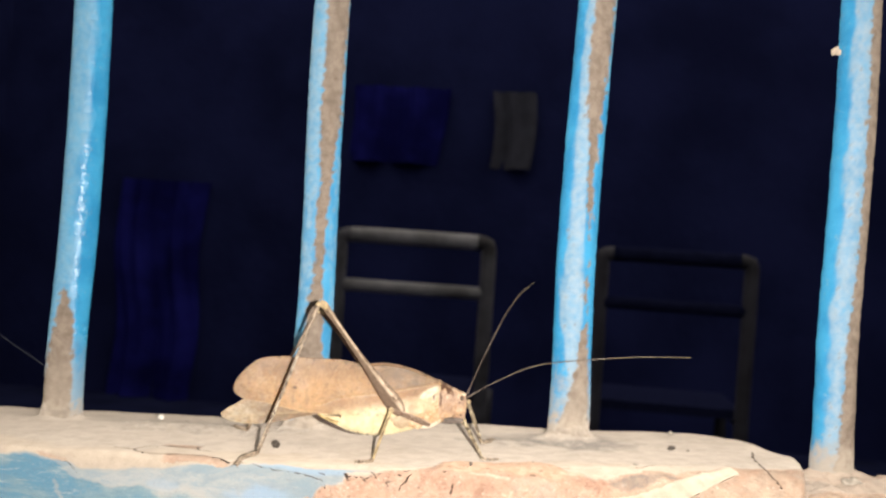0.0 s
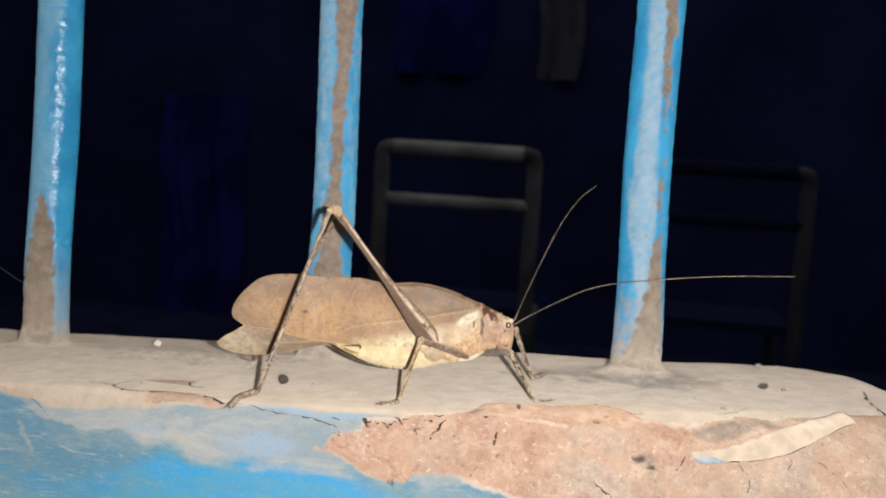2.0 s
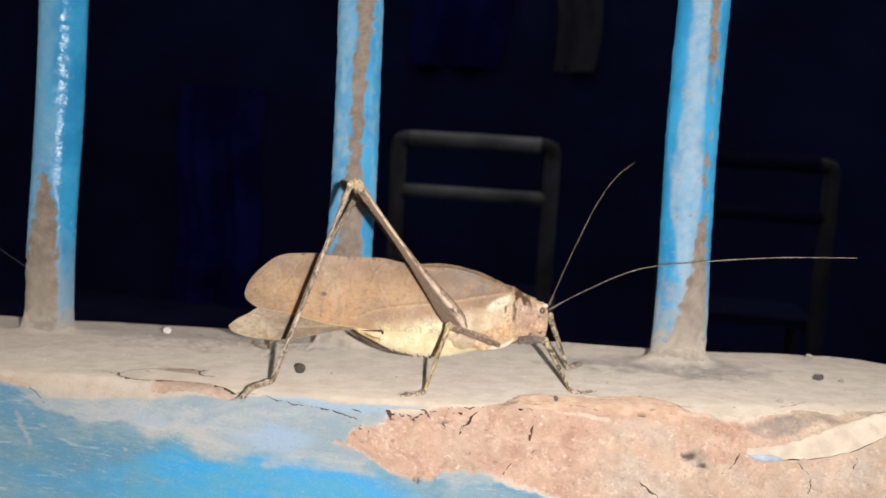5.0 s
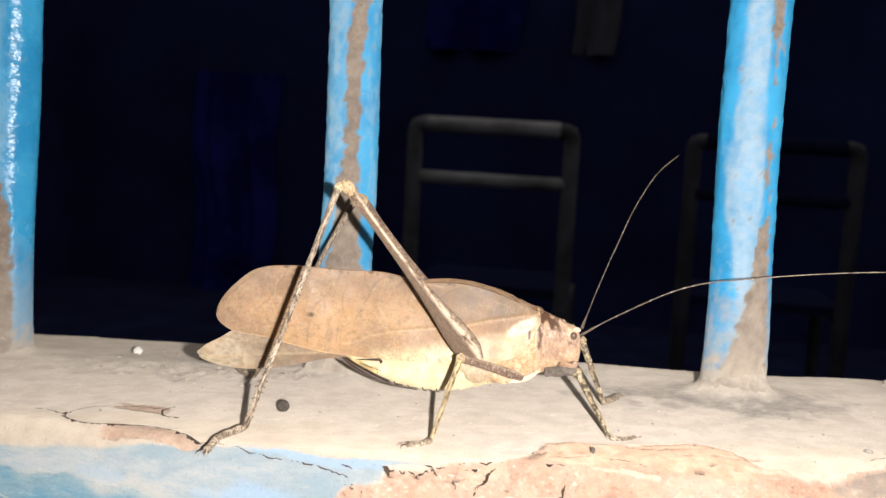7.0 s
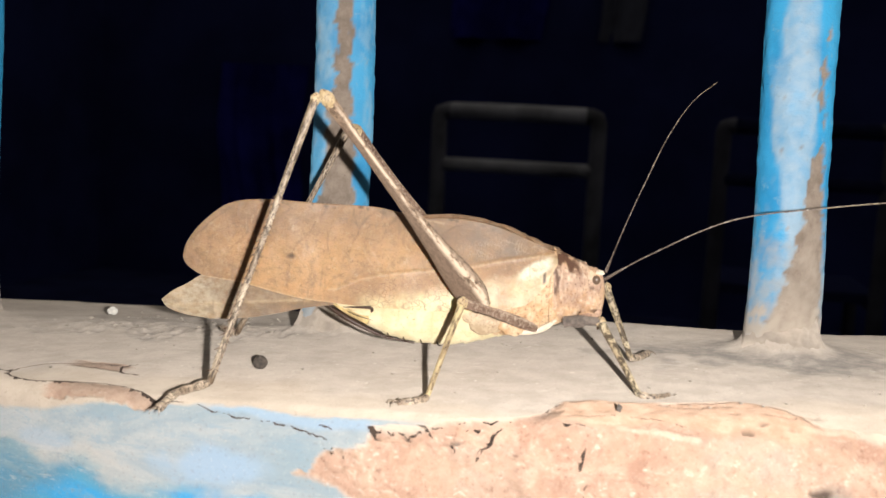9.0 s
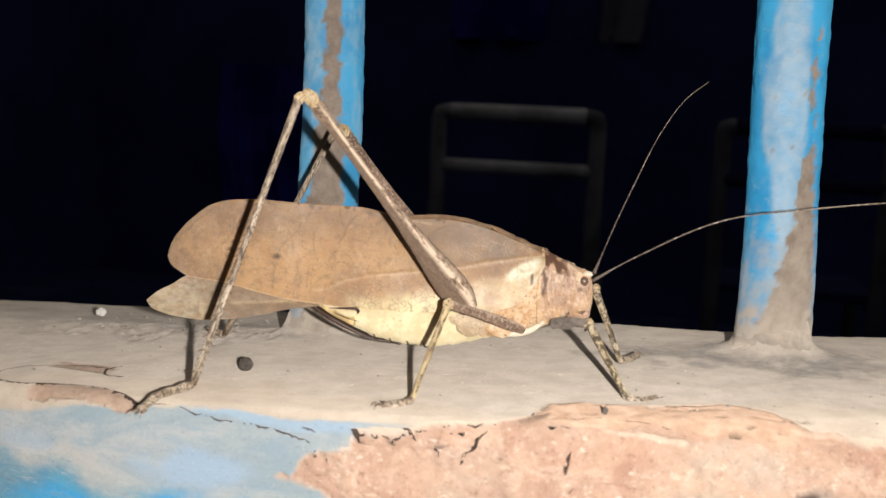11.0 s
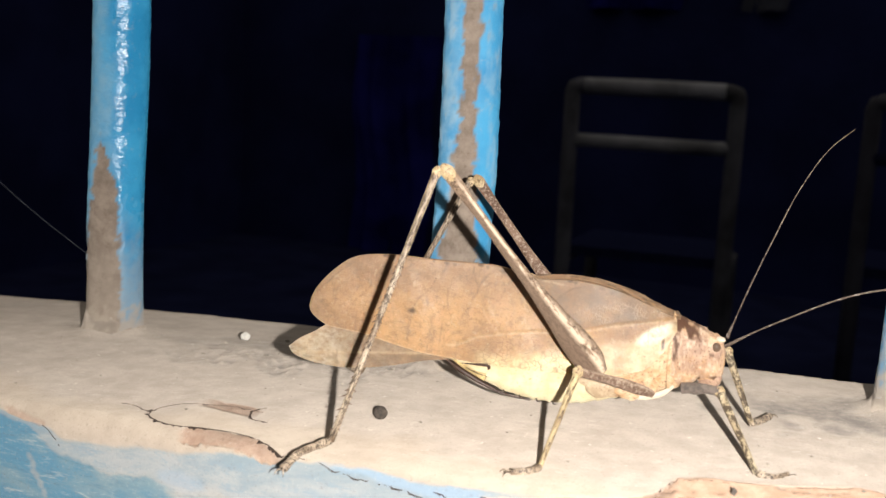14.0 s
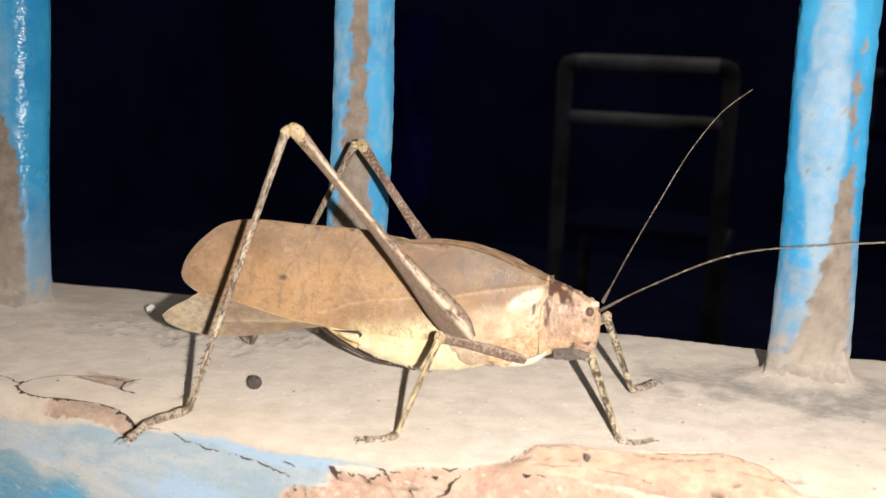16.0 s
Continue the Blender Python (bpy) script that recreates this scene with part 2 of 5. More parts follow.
def wing_material():
    k = Mat("dry_leaf_wing", 0.5, chalky=0.6)
    co = k.stretch(0.75, 1, 1)
    mid = k.noise(130, 5, 0.6)
    c = k.mix(k.ramp(mid, 0.33, 0.67), (0.285, 0.158, 0.084), (0.43, 0.255, 0.138))
    c = k.mix(k.math("MULTIPLY", k.attr("warm"), k.ramp(k.noise(90, 6, 0.65), 0.33, 0.60, 0.1, 0.9)), c, (0.535, 0.305, 0.145))
    c = k.mix(k.ramp(k.noise(760, 6, 0.8, k.stretch(0.8, 1, 1.1), 0.5), 0.47, 0.66, 0, 0.5), c, (0.20, 0.125, 0.074))
    c = k.mix(k.ramp(k.noise(640, 6, 0.8), 0.53, 0.70, 0, 0.5), c, (0.60, 0.42, 0.26))
    c = k.mix(k.ramp(k.noise(2100, 3, 0.8), 0.56, 0.68, 0, 0.3), c, (0.15, 0.092, 0.056))
    fine, net = k.cells(2300, co=co), k.cells(1050, co=k.stretch(0.8, 0.3, 1.1))
    c = k.mix(k.ramp(fine, 0.0, 0.14, 0.14, 0.0), c, (0.19, 0.112, 0.064))
    pale = k.mix(k.ramp(k.noise(260, 5, 0.65), 0.35, 0.65), (0.50, 0.335, 0.195), (0.68, 0.51, 0.325))
    pale = k.mix(k.ramp(k.noise(800, 5, 0.75), 0.55, 0.68, 0, 0.6), pale, (0.52, 0.29, 0.13))
    pale = k.mix(k.ramp(k.noise(1500, 3, 0.7), 0.62, 0.70, 0, 0.6), pale, (0.26, 0.14, 0.075))
    c = k.mix(k.attr("pale"), c, pale)
    c = k.mix(k.math("MULTIPLY", k.attr("cream"), k.ramp(k.noise(330, 5, 0.7), 0.32, 0.6, 0.15, 1)), c, (0.74, 0.61, 0.35))
    c = k.mix(k.math("MULTIPLY", k.attr("white"), k.ramp(k.noise(380, 5, 0.7), 0.3, 0.6, 0.1, 0.9)), c, (0.86, 0.76, 0.57))
    c = k.mix(k.math("MULTIPLY", k.attr("net"), k.math("MULTIPLY", k.ramp(net, 0.0, 0.07, 0.62, 0.0), k.ramp(k.noise(260, 3), 0.42, 0.6))), c, (0.22, 0.125, 0.072))
    c = k.mix(k.math("MULTIPLY", k.attr("grey"), k.ramp(k.noise(300, 4), 0.3, 0.7, 0.4, 0.95)), c, (0.195, 0.135, 0.094))
    c = k.mix(k.math("MULTIPLY", k.attr("vein"), k.ramp(k.noise(900, 3), 0.35, 0.6, 0.3, 1)), c, (0.60, 0.42, 0.26))
    c = k.mix(k.ramp(k.noise(1300, 2), 0.70, 0.75, 0, 0.4), c, (0.14, 0.088, 0.056))
    wrinkle = k.noise(900, 4, 0.6, k.stretch(1, 0.4, 0.25), 0.5)
    c = k.mix(k.ramp(wrinkle, 0.56, 0.70, 0, 0.4), c, (0.21, 0.135, 0.085))
    c = k.mix(k.math("MULTIPLY", k.attr("mesh"), k.math("MULTIPLY", k.ramp(k.cells(2100, co=k.stretch(1.3, 0.3, 0.6)), 0.0, 0.16, 0.5, 0.0), k.ramp(k.noise(420, 3), 0.36, 0.62))), c, (0.40, 0.295, 0.205))
    c = k.mix(k.math("MULTIPLY", k.attr("line"), k.ramp(k.noise(700, 3), 0.36, 0.6, 0.1, 1)), c, (0.15, 0.095, 0.06))
    c = k.mix(k.math("MULTIPLY", k.attr("frost"), k.ramp(k.noise(850, 5, 0.75, k.stretch(0.7, 1, 1.1)), 0.36, 0.64)), c, (0.55, 0.43, 0.31))
    c = k.mix(k.attr("spot"), c, (0.12, 0.075, 0.045))
    k.rough(k.math("ADD", k.ramp(k.noise(200, 4), 0.3, 0.7, 0.42, 0.6), k.math("MULTIPLY", k.attr("grey"), 0.08)))
    k.color(c)
    k.bump(k.ramp(fine, 0.0, 0.15), 0.00003, 0.4)
    k.bump(k.ramp(net, 0.0, 0.10), 0.00004, 0.35)
    k.bump(k.noise(300, 4, 0.5), 0.00025, 0.35)
    k.bump(wrinkle, 0.00012, 0.35)
    k.bump(k.noise(150, 3, 0.5, k.stretch(1, 0.5, 0.6)), 0.0007, 0.5)
    k.bsdf.inputs["Subsurface Weight"].default_value = 0.3      # light spreads through the dry blade
    k.bsdf.inputs["Subsurface Scale"].default_value = 0.0022
    k.bsdf.inputs["Subsurface Radius"].default_value = (1.0, 0.5, 0.25)
    return k.m


def skin_material(name, a, b, speck, amount=0.68, size=1.0, rough=0.5, way=None, belly=False, drawn=0.86, gloss=0.5):
    """Mottled insect cuticle: two tones, dark flecks and a fine pitted relief. way: the direction in which the mottling is drawn out."""
    k = Mat(name, rough)
    k.bsdf.inputs["Specular IOR Level"].default_value = gloss
    co = k.co
    if way:
        d = Vector(way).normalized()
        dot = k.node("ShaderNodeVectorMath")
        dot.operation, dot.inputs[1].default_value = "DOT_PRODUCT", d
        k.link(k.co, dot.inputs[0])
        sc = k.node("ShaderNodeVectorMath")
        sc.operation, sc.inputs[0].default_value = "SCALE", d * -drawn
        k.link(dot.outputs["Value"], sc.inputs["Scale"])
        add = k.node("ShaderNodeVectorMath")
        k.link(k.co, add.inputs[0]), k.link(sc.outputs[0], add.inputs[1])
        co = add.outputs[0]
    c = k.mix(k.ramp(k.noise(330 / size, 5, 0.65, co), 0.35, 0.65), a, b)
    c = k.mix(k.ramp(k.noise(1900 / size, 5, 0.75, co), amount - 0.08, amount + 0.03, 0, 0.9), c, speck)
    # stripe and shade: a leg's lit and shaded faces, put into the colour
    c = k.mix(k.math("MULTIPLY", k.attr("stripe"), k.ramp(k.noise(900, 4, 0.7, co), 0.40, 0.54, 0.05, 0.95)), c, (0.62, 0.49, 0.365))
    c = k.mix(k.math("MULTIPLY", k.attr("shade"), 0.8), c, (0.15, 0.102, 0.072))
    c = k.mix(k.math("MULTIPLY", k.attr("warm"), k.ramp(k.noise(420, 5, 0.7), 0.38, 0.62, 0.1, 0.6)), c, (0.62, 0.37, 0.17))
    c = k.mix(k.math("MULTIPLY", k.attr("pale"), k.ramp(k.noise(600, 5, 0.7), 0.36, 0.62, 0.05, 0.7)), c, (0.74, 0.60, 0.44))
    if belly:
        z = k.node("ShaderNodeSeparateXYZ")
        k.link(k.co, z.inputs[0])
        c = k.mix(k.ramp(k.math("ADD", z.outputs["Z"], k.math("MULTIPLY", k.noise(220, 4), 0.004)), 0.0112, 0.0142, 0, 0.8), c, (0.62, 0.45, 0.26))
    c = k.mix(k.attr("mark"), c, (0.10, 0.05, 0.03))
    k.color(c)
    k.bump(k.noise(1600 / size, 4, 0.6), 0.00018, 0.6)
    return k.m


def glow(name, strength):
    m = bpy.data.materials.new(name)
    m.use_nodes = True
    b = m.node_tree.nodes["Principled BSDF"]
    b.inputs["Base Color"].default_value = (0.8, 0.8, 0.8, 1)
    b.inputs["Emission Color"].default_value = (1.0, 0.953, 0.905, 1)
    b.inputs["Emission Strength"].default_value = strength
    return m


SILL, BAR, WING = sill_material(), bar_material(), wing_material()
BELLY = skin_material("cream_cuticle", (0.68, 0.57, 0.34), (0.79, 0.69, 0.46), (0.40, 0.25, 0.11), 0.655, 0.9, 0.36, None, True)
THORAX = skin_material("tan_cuticle", (0.50, 0.295, 0.145), (0.67, 0.50, 0.325), (0.20, 0.10, 0.055), 0.615, 0.9)
COXA = skin_material("grey_tan_cuticle", (0.40, 0.29, 0.18), (0.61, 0.485, 0.33), (0.24, 0.14, 0.08), 0.62, 0.8)
HEADSKIN = skin_material("buff_cuticle", (0.35, 0.22, 0.155), (0.52, 0.36, 0.25), (0.13, 0.07, 0.045), 0.615, 0.8, 0.5, None, False, 0.86, 0.3)
THIGH_WAY, SHIN_WAY = (-26.8, -13.5, 32.6), (-15.4, -0.5, -44.5)
LEG = skin_material("straw_thigh", (0.21, 0.142, 0.094), (0.31, 0.215, 0.145), (0.06, 0.038, 0.026), 0.545, 0.7, 0.68, THIGH_WAY, False, 0.6, 0.12)
KNEE = skin_material("orange_knee", (0.40, 0.285, 0.15), (0.62, 0.49, 0.30), (0.09, 0.05, 0.03), 0.58, 0.8)
SHIN = skin_material("straw_shin", (0.22, 0.155, 0.10), (0.54, 0.44, 0.325), (0.05, 0.032, 0.021), 0.535, 0.5, 0.5, SHIN_WAY, False, 0.8)
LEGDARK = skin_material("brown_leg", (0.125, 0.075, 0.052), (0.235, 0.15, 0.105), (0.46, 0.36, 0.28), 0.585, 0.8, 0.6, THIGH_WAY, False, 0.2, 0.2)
FORELEG = skin_material("banded_leg", (0.40, 0.31, 0.19), (0.68, 0.58, 0.40), (0.045, 0.028, 0.018), 0.505, 1.5, 0.5, (5, -10, -11), False, 0.55)
MIDSHIN = skin_material("tawny_shin", (0.27, 0.19, 0.10), (0.58, 0.46, 0.25), (0.07, 0.042, 0.025), 0.565, 0.9, 0.5, (-4.7, -7.8, -13.7), False, 0.7)
FEELER = skin_material("brown_feeler", (0.075, 0.052, 0.042), (0.14, 0.10, 0.078), (0.46, 0.40, 0.35), 0.62, 1.1)
FOOT = skin_material("mottled_foot", (0.27, 0.20, 0.14), (0.58, 0.47, 0.35), (0.04, 0.026, 0.018), 0.54, 1.0)
DARKSKIN = plain("dark_brown_mark", (0.055, 0.03, 0.02), 0.5, 0, 0.3, 0.001)
# grey of the front thigh, with the shade under the head put in
GREYSKIN = plain("shaded_front_thigh", (0.15, 0.12, 0.10), 0.6, 0, 0.35, 0.001)
WHITEMARK = plain("ivory_mark", (0.66, 0.56, 0.43), 0.4, 0, 0.1, 0.001)
EYE = plain("brown_eye", (0.13, 0.085, 0.058), 0.18, 0, 0.15, 0.004)
STRAW = plain("straw_plate", (0.55, 0.41, 0.19), 0.5, 0, 0.3, 0.002)
PEBBLE = plain("white_pebble", (0.78, 0.75, 0.68), 0.7, 0, 0.15, 0.001)
PELLET = plain("dark_pellet", (0.075, 0.06, 0.048), 0.85, 0, 0.45, 0.0008)
GRIME = plain("dark_earth", (0.12, 0.10, 0.085), 0.9, 0, 0.4, 0.002)
GRIT = plain("grit", (0.40, 0.35, 0.29), 0.9, 0, 0.4, 0.004)
CRACK = plain("crack_shadow", (0.05, 0.033, 0.024), 1.0, 0, 0.3, 0.002)
FOOTING = plain("dusty_footing", (0.44, 0.375, 0.31), 0.95, 0, 0.22, 0.004, 1.0)
MORTAR = plain("cement_mortar", (0.40, 0.355, 0.30), 0.95, 0, 0.22, 0.004, 1.0)
FLAKE = plain("cream_flake", (0.55, 0.46, 0.36), 0.9, 0, 0.12, 0.0035, 1.0)
PALEBLUE = plain("pale_blue_limewash", (0.35, 0.40, 0.46), 0.8, 0, 0.2, 0.003)
THREAD = plain("grey_thread", (0.05, 0.055, 0.08), 0.7, 0, 0.2, 0.002)
# the chairs' paints and seat: the night's dark is put into these colours
STEEL = plain("worn_white_paint_in_dark", (0.066, 0.068, 0.082), 0.6, 0.0, 0.6, 0.12, 0.6, 0.25)
# lighter copy of the white paint, for the light caught by the rails
RAIL = plain("white_paint_lit_rail", (0.15, 0.155, 0.172), 0.4, 0.0, 0.75, 0.16, 0.6, 0.5)
DARKSTEEL = plain("worn_grey_paint_in_dark", (0.038, 0.039, 0.052), 0.6, 0.0, 0.4, 0.12, 0.6, 0.2)
RATTAN = plain("seat_in_dark", (0.010, 0.0125, 0.038), 0.95, 0, 0.2, 0.02, 0.6, 0.0)
# the yard's walls, floor and whitish cloth: night's dark put into the colour
YARDWALL = plain("wall_in_dark", (0.013, 0.017, 0.066), 0.95, 0, 0.25, 0.5, 0.6, 0.0)
YARDFLOOR = plain("cement_floor_in_dark", (0.012, 0.015, 0.045), 0.95, 0, 0.25, 0.2, 0.6, 0.0)
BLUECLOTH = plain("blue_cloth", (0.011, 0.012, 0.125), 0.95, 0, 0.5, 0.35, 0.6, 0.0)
WHITECLOTH = plain("whitish_cloth_in_dark", (0.045, 0.048, 0.066), 0.95, 0, 0.3, 0.2, 0.6, 0.0)
PHONE = plain("black_case", (0.02, 0.02, 0.022), 0.4, 0, 0.1, 0.01)
LAMP = glow("lamp_glow", 28600.0)

# ---- mesh helpers ------------------------------------------------------


def mesh_object(name, verts, faces, material, smooth=True, attrs=None):
    me = bpy.data.meshes.new(name)
    me.from_pydata([tuple(v) for v in verts], [], [tuple(f) for f in faces])
    me.materials.append(material)
    if smooth:
        me.polygons.foreach_set("use_smooth", [True] * len(me.polygons))
    for key, values in (attrs or {}).items():
        a = me.attributes.new(key, "FLOAT", "POINT")
        a.data.foreach_set("value", np.asarray(values, dtype=np.float32))
    me.update()
    return new(name, me)


def part(name, shape, material, parent, label="", smooth=True, attrs=None):
    """One mesh under a thing or a part. shape: vertices and faces, in the parent's space."""
    ob = mesh_object(name, *shape, material, smooth, attrs)
    ob.parent = parent
    return tagged(ob, label) if label else ob


def thing(name, m, label, category, group="", kind=""):
    ob = new(name)
    ob.empty_display_size = 0.01
    ob.matrix_basis = m
    return tagged(ob, label, category, group, kind)


def join(*shapes):
    verts, faces = [], []
    for v, f in shapes:
        n = len(verts)
        verts += [tuple(p) for p in v]
        faces += [tuple(i + n for i in face) for face in f]
    return verts, faces


def box(x0, x1, y0, y1, z0, z1):
    v = [(x, y, z) for x in (x0, x1) for y in (y0, y1) for z in (z0, z1)]
    return v, [(0, 1, 3, 2), (4, 6, 7, 5), (0, 4, 5, 1), (2, 3, 7, 6), (0, 2, 6, 4), (1, 5, 7, 3)]


def spline(points, n):
    """A smooth curve through a few points, n steps long."""
    p = np.array(points, float)
    t = np.r_[0, np.cumsum(np.linalg.norm(np.diff(p, axis=0), axis=1))]
    d = np.gradient(p, t, axis=0)
    s = np.linspace(0, t[-1], n)
    i = np.clip(np.searchsorted(t, s, "right") - 1, 0, len(t) - 2)
    h = (t[i + 1] - t[i])[:, None]
    u = ((s - t[i])[:, None]) / h
    return ((2 * u**3 - 3 * u**2 + 1) * p[i] + (u**3 - 2 * u**2 + u) * h * d[i]
            + (3 * u**2 - 2 * u**3) * p[i + 1] + (u**3 - u**2) * h * d[i + 1])


def tube(path, radii, sides=10, flat=1.0, up=(0, 1, 0), power=1.0, scale=0.001):
    """A closed tube along a path. flat: width across 'up' against height; power under 1 gives a keeled, diamond section."""
    p = np.array(path, float)
    r = np.interp(np.linspace(0, 1, len(p)), np.linspace(0, 1, len(radii)), radii) if len(radii) != len(p) else np.array(radii, float)
    tan = np.gradient(p, axis=0)
    tan /= np.linalg.norm(tan, axis=1)[:, None]
    if (np.abs(tan @ np.array(up, float)) > 0.95).any():
        up = (0.1, 0.2, 1)
    b = np.array(up, float) - (tan @ np.array(up, float))[:, None] * tan
    b /= np.linalg.norm(b, axis=1)[:, None]
    a = np.cross(b, tan)
    verts = []
    for q, rr, aa, bb in zip(p, r, a, b):
        for k in range(sides):
            w = 2 * math.pi * k / sides
            c, s = math.cos(w), math.sin(w)
            c, s = math.copysign(abs(c) ** power, c), math.copysign(abs(s) ** power, s)
            verts.append((q + rr * (c * aa + flat * s * bb)) * scale)
    faces = [(i * sides + k, i * sides + (k + 1) % sides, (i + 1) * sides + (k + 1) % sides, (i + 1) * sides + k)
             for i in range(len(p) - 1) for k in range(sides)]
    faces += [tuple(reversed(range(sides))), tuple((len(p) - 1) * sides + k for k in range(sides))]
    return verts, faces


def blob(x, y, z, rx, ry, rz, seed=0, rough=0.0, rings=8, sides=12, scale=0.001):
    """An uneven rounded lump."""
    verts, faces = [], []
    for i in range(rings + 1):
        th = math.pi * i / rings
        for k in range(sides):
            ph = 2 * math.pi * k / sides
            d = Vector((math.sin(th) * math.cos(ph), math.sin(th) * math.sin(ph), math.cos(th)))
            w = 1 + rough * noise.noise(d * 1.6 + Vector((seed * 3.7, 0, 0)))
            verts.append(((x + rx * w * d.x) * scale, (y + ry * w * d.y) * scale, (z + rz * w * d.z) * scale))
    for i in range(rings):
        for k in range(sides):
            a, b = i * sides + k, i * sides + (k + 1) % sides
            faces.append((a, a + sides, b + sides, b))
    return verts, faces


def fbm(x, y, z, octaves=4, h=0.9):
    return noise.fractal(Vector((x, y, z)), h, 2.1, octaves)


def step(a, b, x):
    t = np.clip((np.asarray(x, float) - a) / (b - a), 0, 1)
    return t * t * (3 - 2 * t)


def curve(x, knots):
    """Value of a soft line through a few (x, value) knots, in millimetres."""
    k = np.array(knots, float)
    h = np.diff(k[:, 0])
    d = np.diff(k[:, 1]) / h
    m = np.r_[d[0], np.where(d[:-1] * d[1:] > 0, 2 * d[:-1] * d[1:] / np.where(np.abs(d[:-1] + d[1:]) > 1e-12, d[:-1] + d[1:], 1), 0), d[-1]]
    x = np.clip(np.asarray(x, float), k[0, 0], k[-1, 0])
    i = np.clip(np.searchsorted(k[:, 0], x, "right") - 1, 0, len(h) - 1)
    u, w = (x - k[i, 0]) / h[i], h[i]
    return ((2 * u**3 - 3 * u**2 + 1) * k[i, 1] + (u**3 - 2 * u**2 + u) * w * m[i] + (3 * u**2 - 2 * u**3) * k[i + 1, 1] + (u**3 - u**2) * w * m[i + 1])

# ---- the window's sill and wall ----------------------------------------
BARS = ((-0.1718, 0.0068), (-0.0793, 0.0065), (0.0141, 0.0067), (0.1025, 0.0068))
FACING = (31, 17, -3, -19)   # degrees by which each bar's described face is turned along the row
BAR_Y = 0.340


def sill_top(x):
    """The height of the sill's top, which rises a little along x."""
    return 0.9938 + 0.044 * x


def build_wall():
    """One worn parapet: back face, top and front face, with the plaster's edge, bare brick, paint and cracks as relief.
    d runs in millimetres from the front edge: below nought on the top, above nought down the front."""
    xs = np.r_[np.linspace(-800, -262, 20), np.arange(-260, -135, 0.9), np.arange(-135, 100, 0.45), np.arange(100, 150, 0.8), np.linspace(160, 800, 20)]
    ds = np.r_[-600, -200, -130, np.arange(-110, -30, 0.75), np.arange(-30, 34, 0.45), np.arange(34, 62, 0.8), 75, 110, 200, 400, 735]
    X, D = np.meshgrid(xs, ds, indexing="ij")
    n1 = np.array([fbm(x * 0.02, d * 0.02, 0) for x, d in zip(X.ravel(), D.ravel())]).reshape(X.shape)
    n2 = np.array([fbm(x * 0.11, d * 0.11, 5) for x, d in zip(X.ravel(), D.ravel())]).reshape(X.shape)
    n3 = np.array([fbm(x * 0.5, d * 0.5, 9, 3) for x, d in zip(X.ravel(), D.ravel())]).reshape(X.shape)
    wob = n2 * 1.3 + n3 * 0.5
    front = curve(X, [(-800, 277), (-125, 277), (-75, 271), (-30, 273), (10, 279), (60, 284), (800, 284)])
    round_ = curve(X, [(-800, 4), (-40, 4), (-15, 8), (20, 12), (60, 20), (90, 26), (800, 26)])
    top = 1000 * sill_top(X / 1000)
    back = 364 + n1 * 1.0 + 19 * step(-20, -110, X) - (curve(X, [(56, 0), (62, 1.5), (70, 6), (76, 12), (79, 20), (81, 29), (85, 37), (87, 37), (90, 22), (110, 20)]) + n2 * 1.2 * step(58, 66, X)) * (X < 400)
    # profile: a top, a soft arris and a front face
    q = D / round_
    ease = np.where(q < -1, 0, np.where(q > 1, q, (q + 1) ** 2 / 4)) * round_
    Y = front + round_ * 0.55 + np.where(q < -1, -D, np.where(q > 1, 0, (1 - q) ** 2 / 4 * round_)) - round_ * 0.55
    Z = top - ease - 4.2 * step(-20, -105, X) * step(325, 388, Y)
    over = np.maximum(Y - back, 0)
    Z = Z - over * 8
    Y = np.minimum(Y, back)
    # the layers
    cream_low = curve(X, [(-800, 1.5), (-146.6, 1.5), (-141, 2.7), (-136, 3.4), (-131.5, 5), (-126, 5.2), (-120, 5.2), (-113.5, 4.7), (-103, 3.3), (-92, 1.9), (-85, 1.1), (-76, -1.0), (-70, -1.4), (-64, -0.4), (-52, 0.3), (800, 0.3)])
    grey_low = curve(X, [(-800, 2), (-146.6, 2.1), (-139.8, 3.5), (-136.5, 5.6), (-134, 7.4), (-129.5, 8.4), (-124.8, 9), (-118, 9.8), (-110, 9.9), (-99.5, 10.2), (-91, 10.8), (-88, 12.2), (-79.7, 13), (-64, 13.3), (-53, 14), (800, 14)])
    bright = curve(X, [(-800, 20), (-143, 20), (-127, 20), (-115, 19), (-104, 16.5), (-96, 14.5), (-85, 15.5), (-77, 15), (-62, 16.5), (-53, 19), (-40, 21), (-10, 24), (800, 24)])
    brick_up = curve(X, [(-65, 13), (-62, 9.4), (-59, 8.7), (-55.4, 6.2), (-50, 5.2), (-49, 2.2), (-46, 1.6), (-42, 1.2), (-37.8, -0.6), (-29.3, -3.2), (-25.5, -6.5), (-22.5, -13.5), (-14.4, -13.6), (3, -15.5), (9.9, -11.5), (14, -5.3), (20, -3), (26, -1.9), (30, -4.8), (37.3, -8.4), (44, -8), (55, -13), (65, -17), (80, -21), (96, -26)])
    brick_low = curve(X, [(-66, 10), (-62, 10), (-53.6, 12), (-47, 14.8), (-42, 16.5), (-36, 15.2), (-24, 15.6), (-18, 17.2), (-11, 20.5), (-4, 32), (6, 60), (7, 900), (800, 900)])
    ragged = 2.0 - 1.6 * step(-57, -51, X) * step(-20, -26, X) - 1.2 * step(-26, -20, X) * step(12, 6, X)
    brick = step(-0.35, 0.35, D - brick_up + wob * ragged) * step(-0.35, 0.35, brick_low - D + wob) * (X > -66)
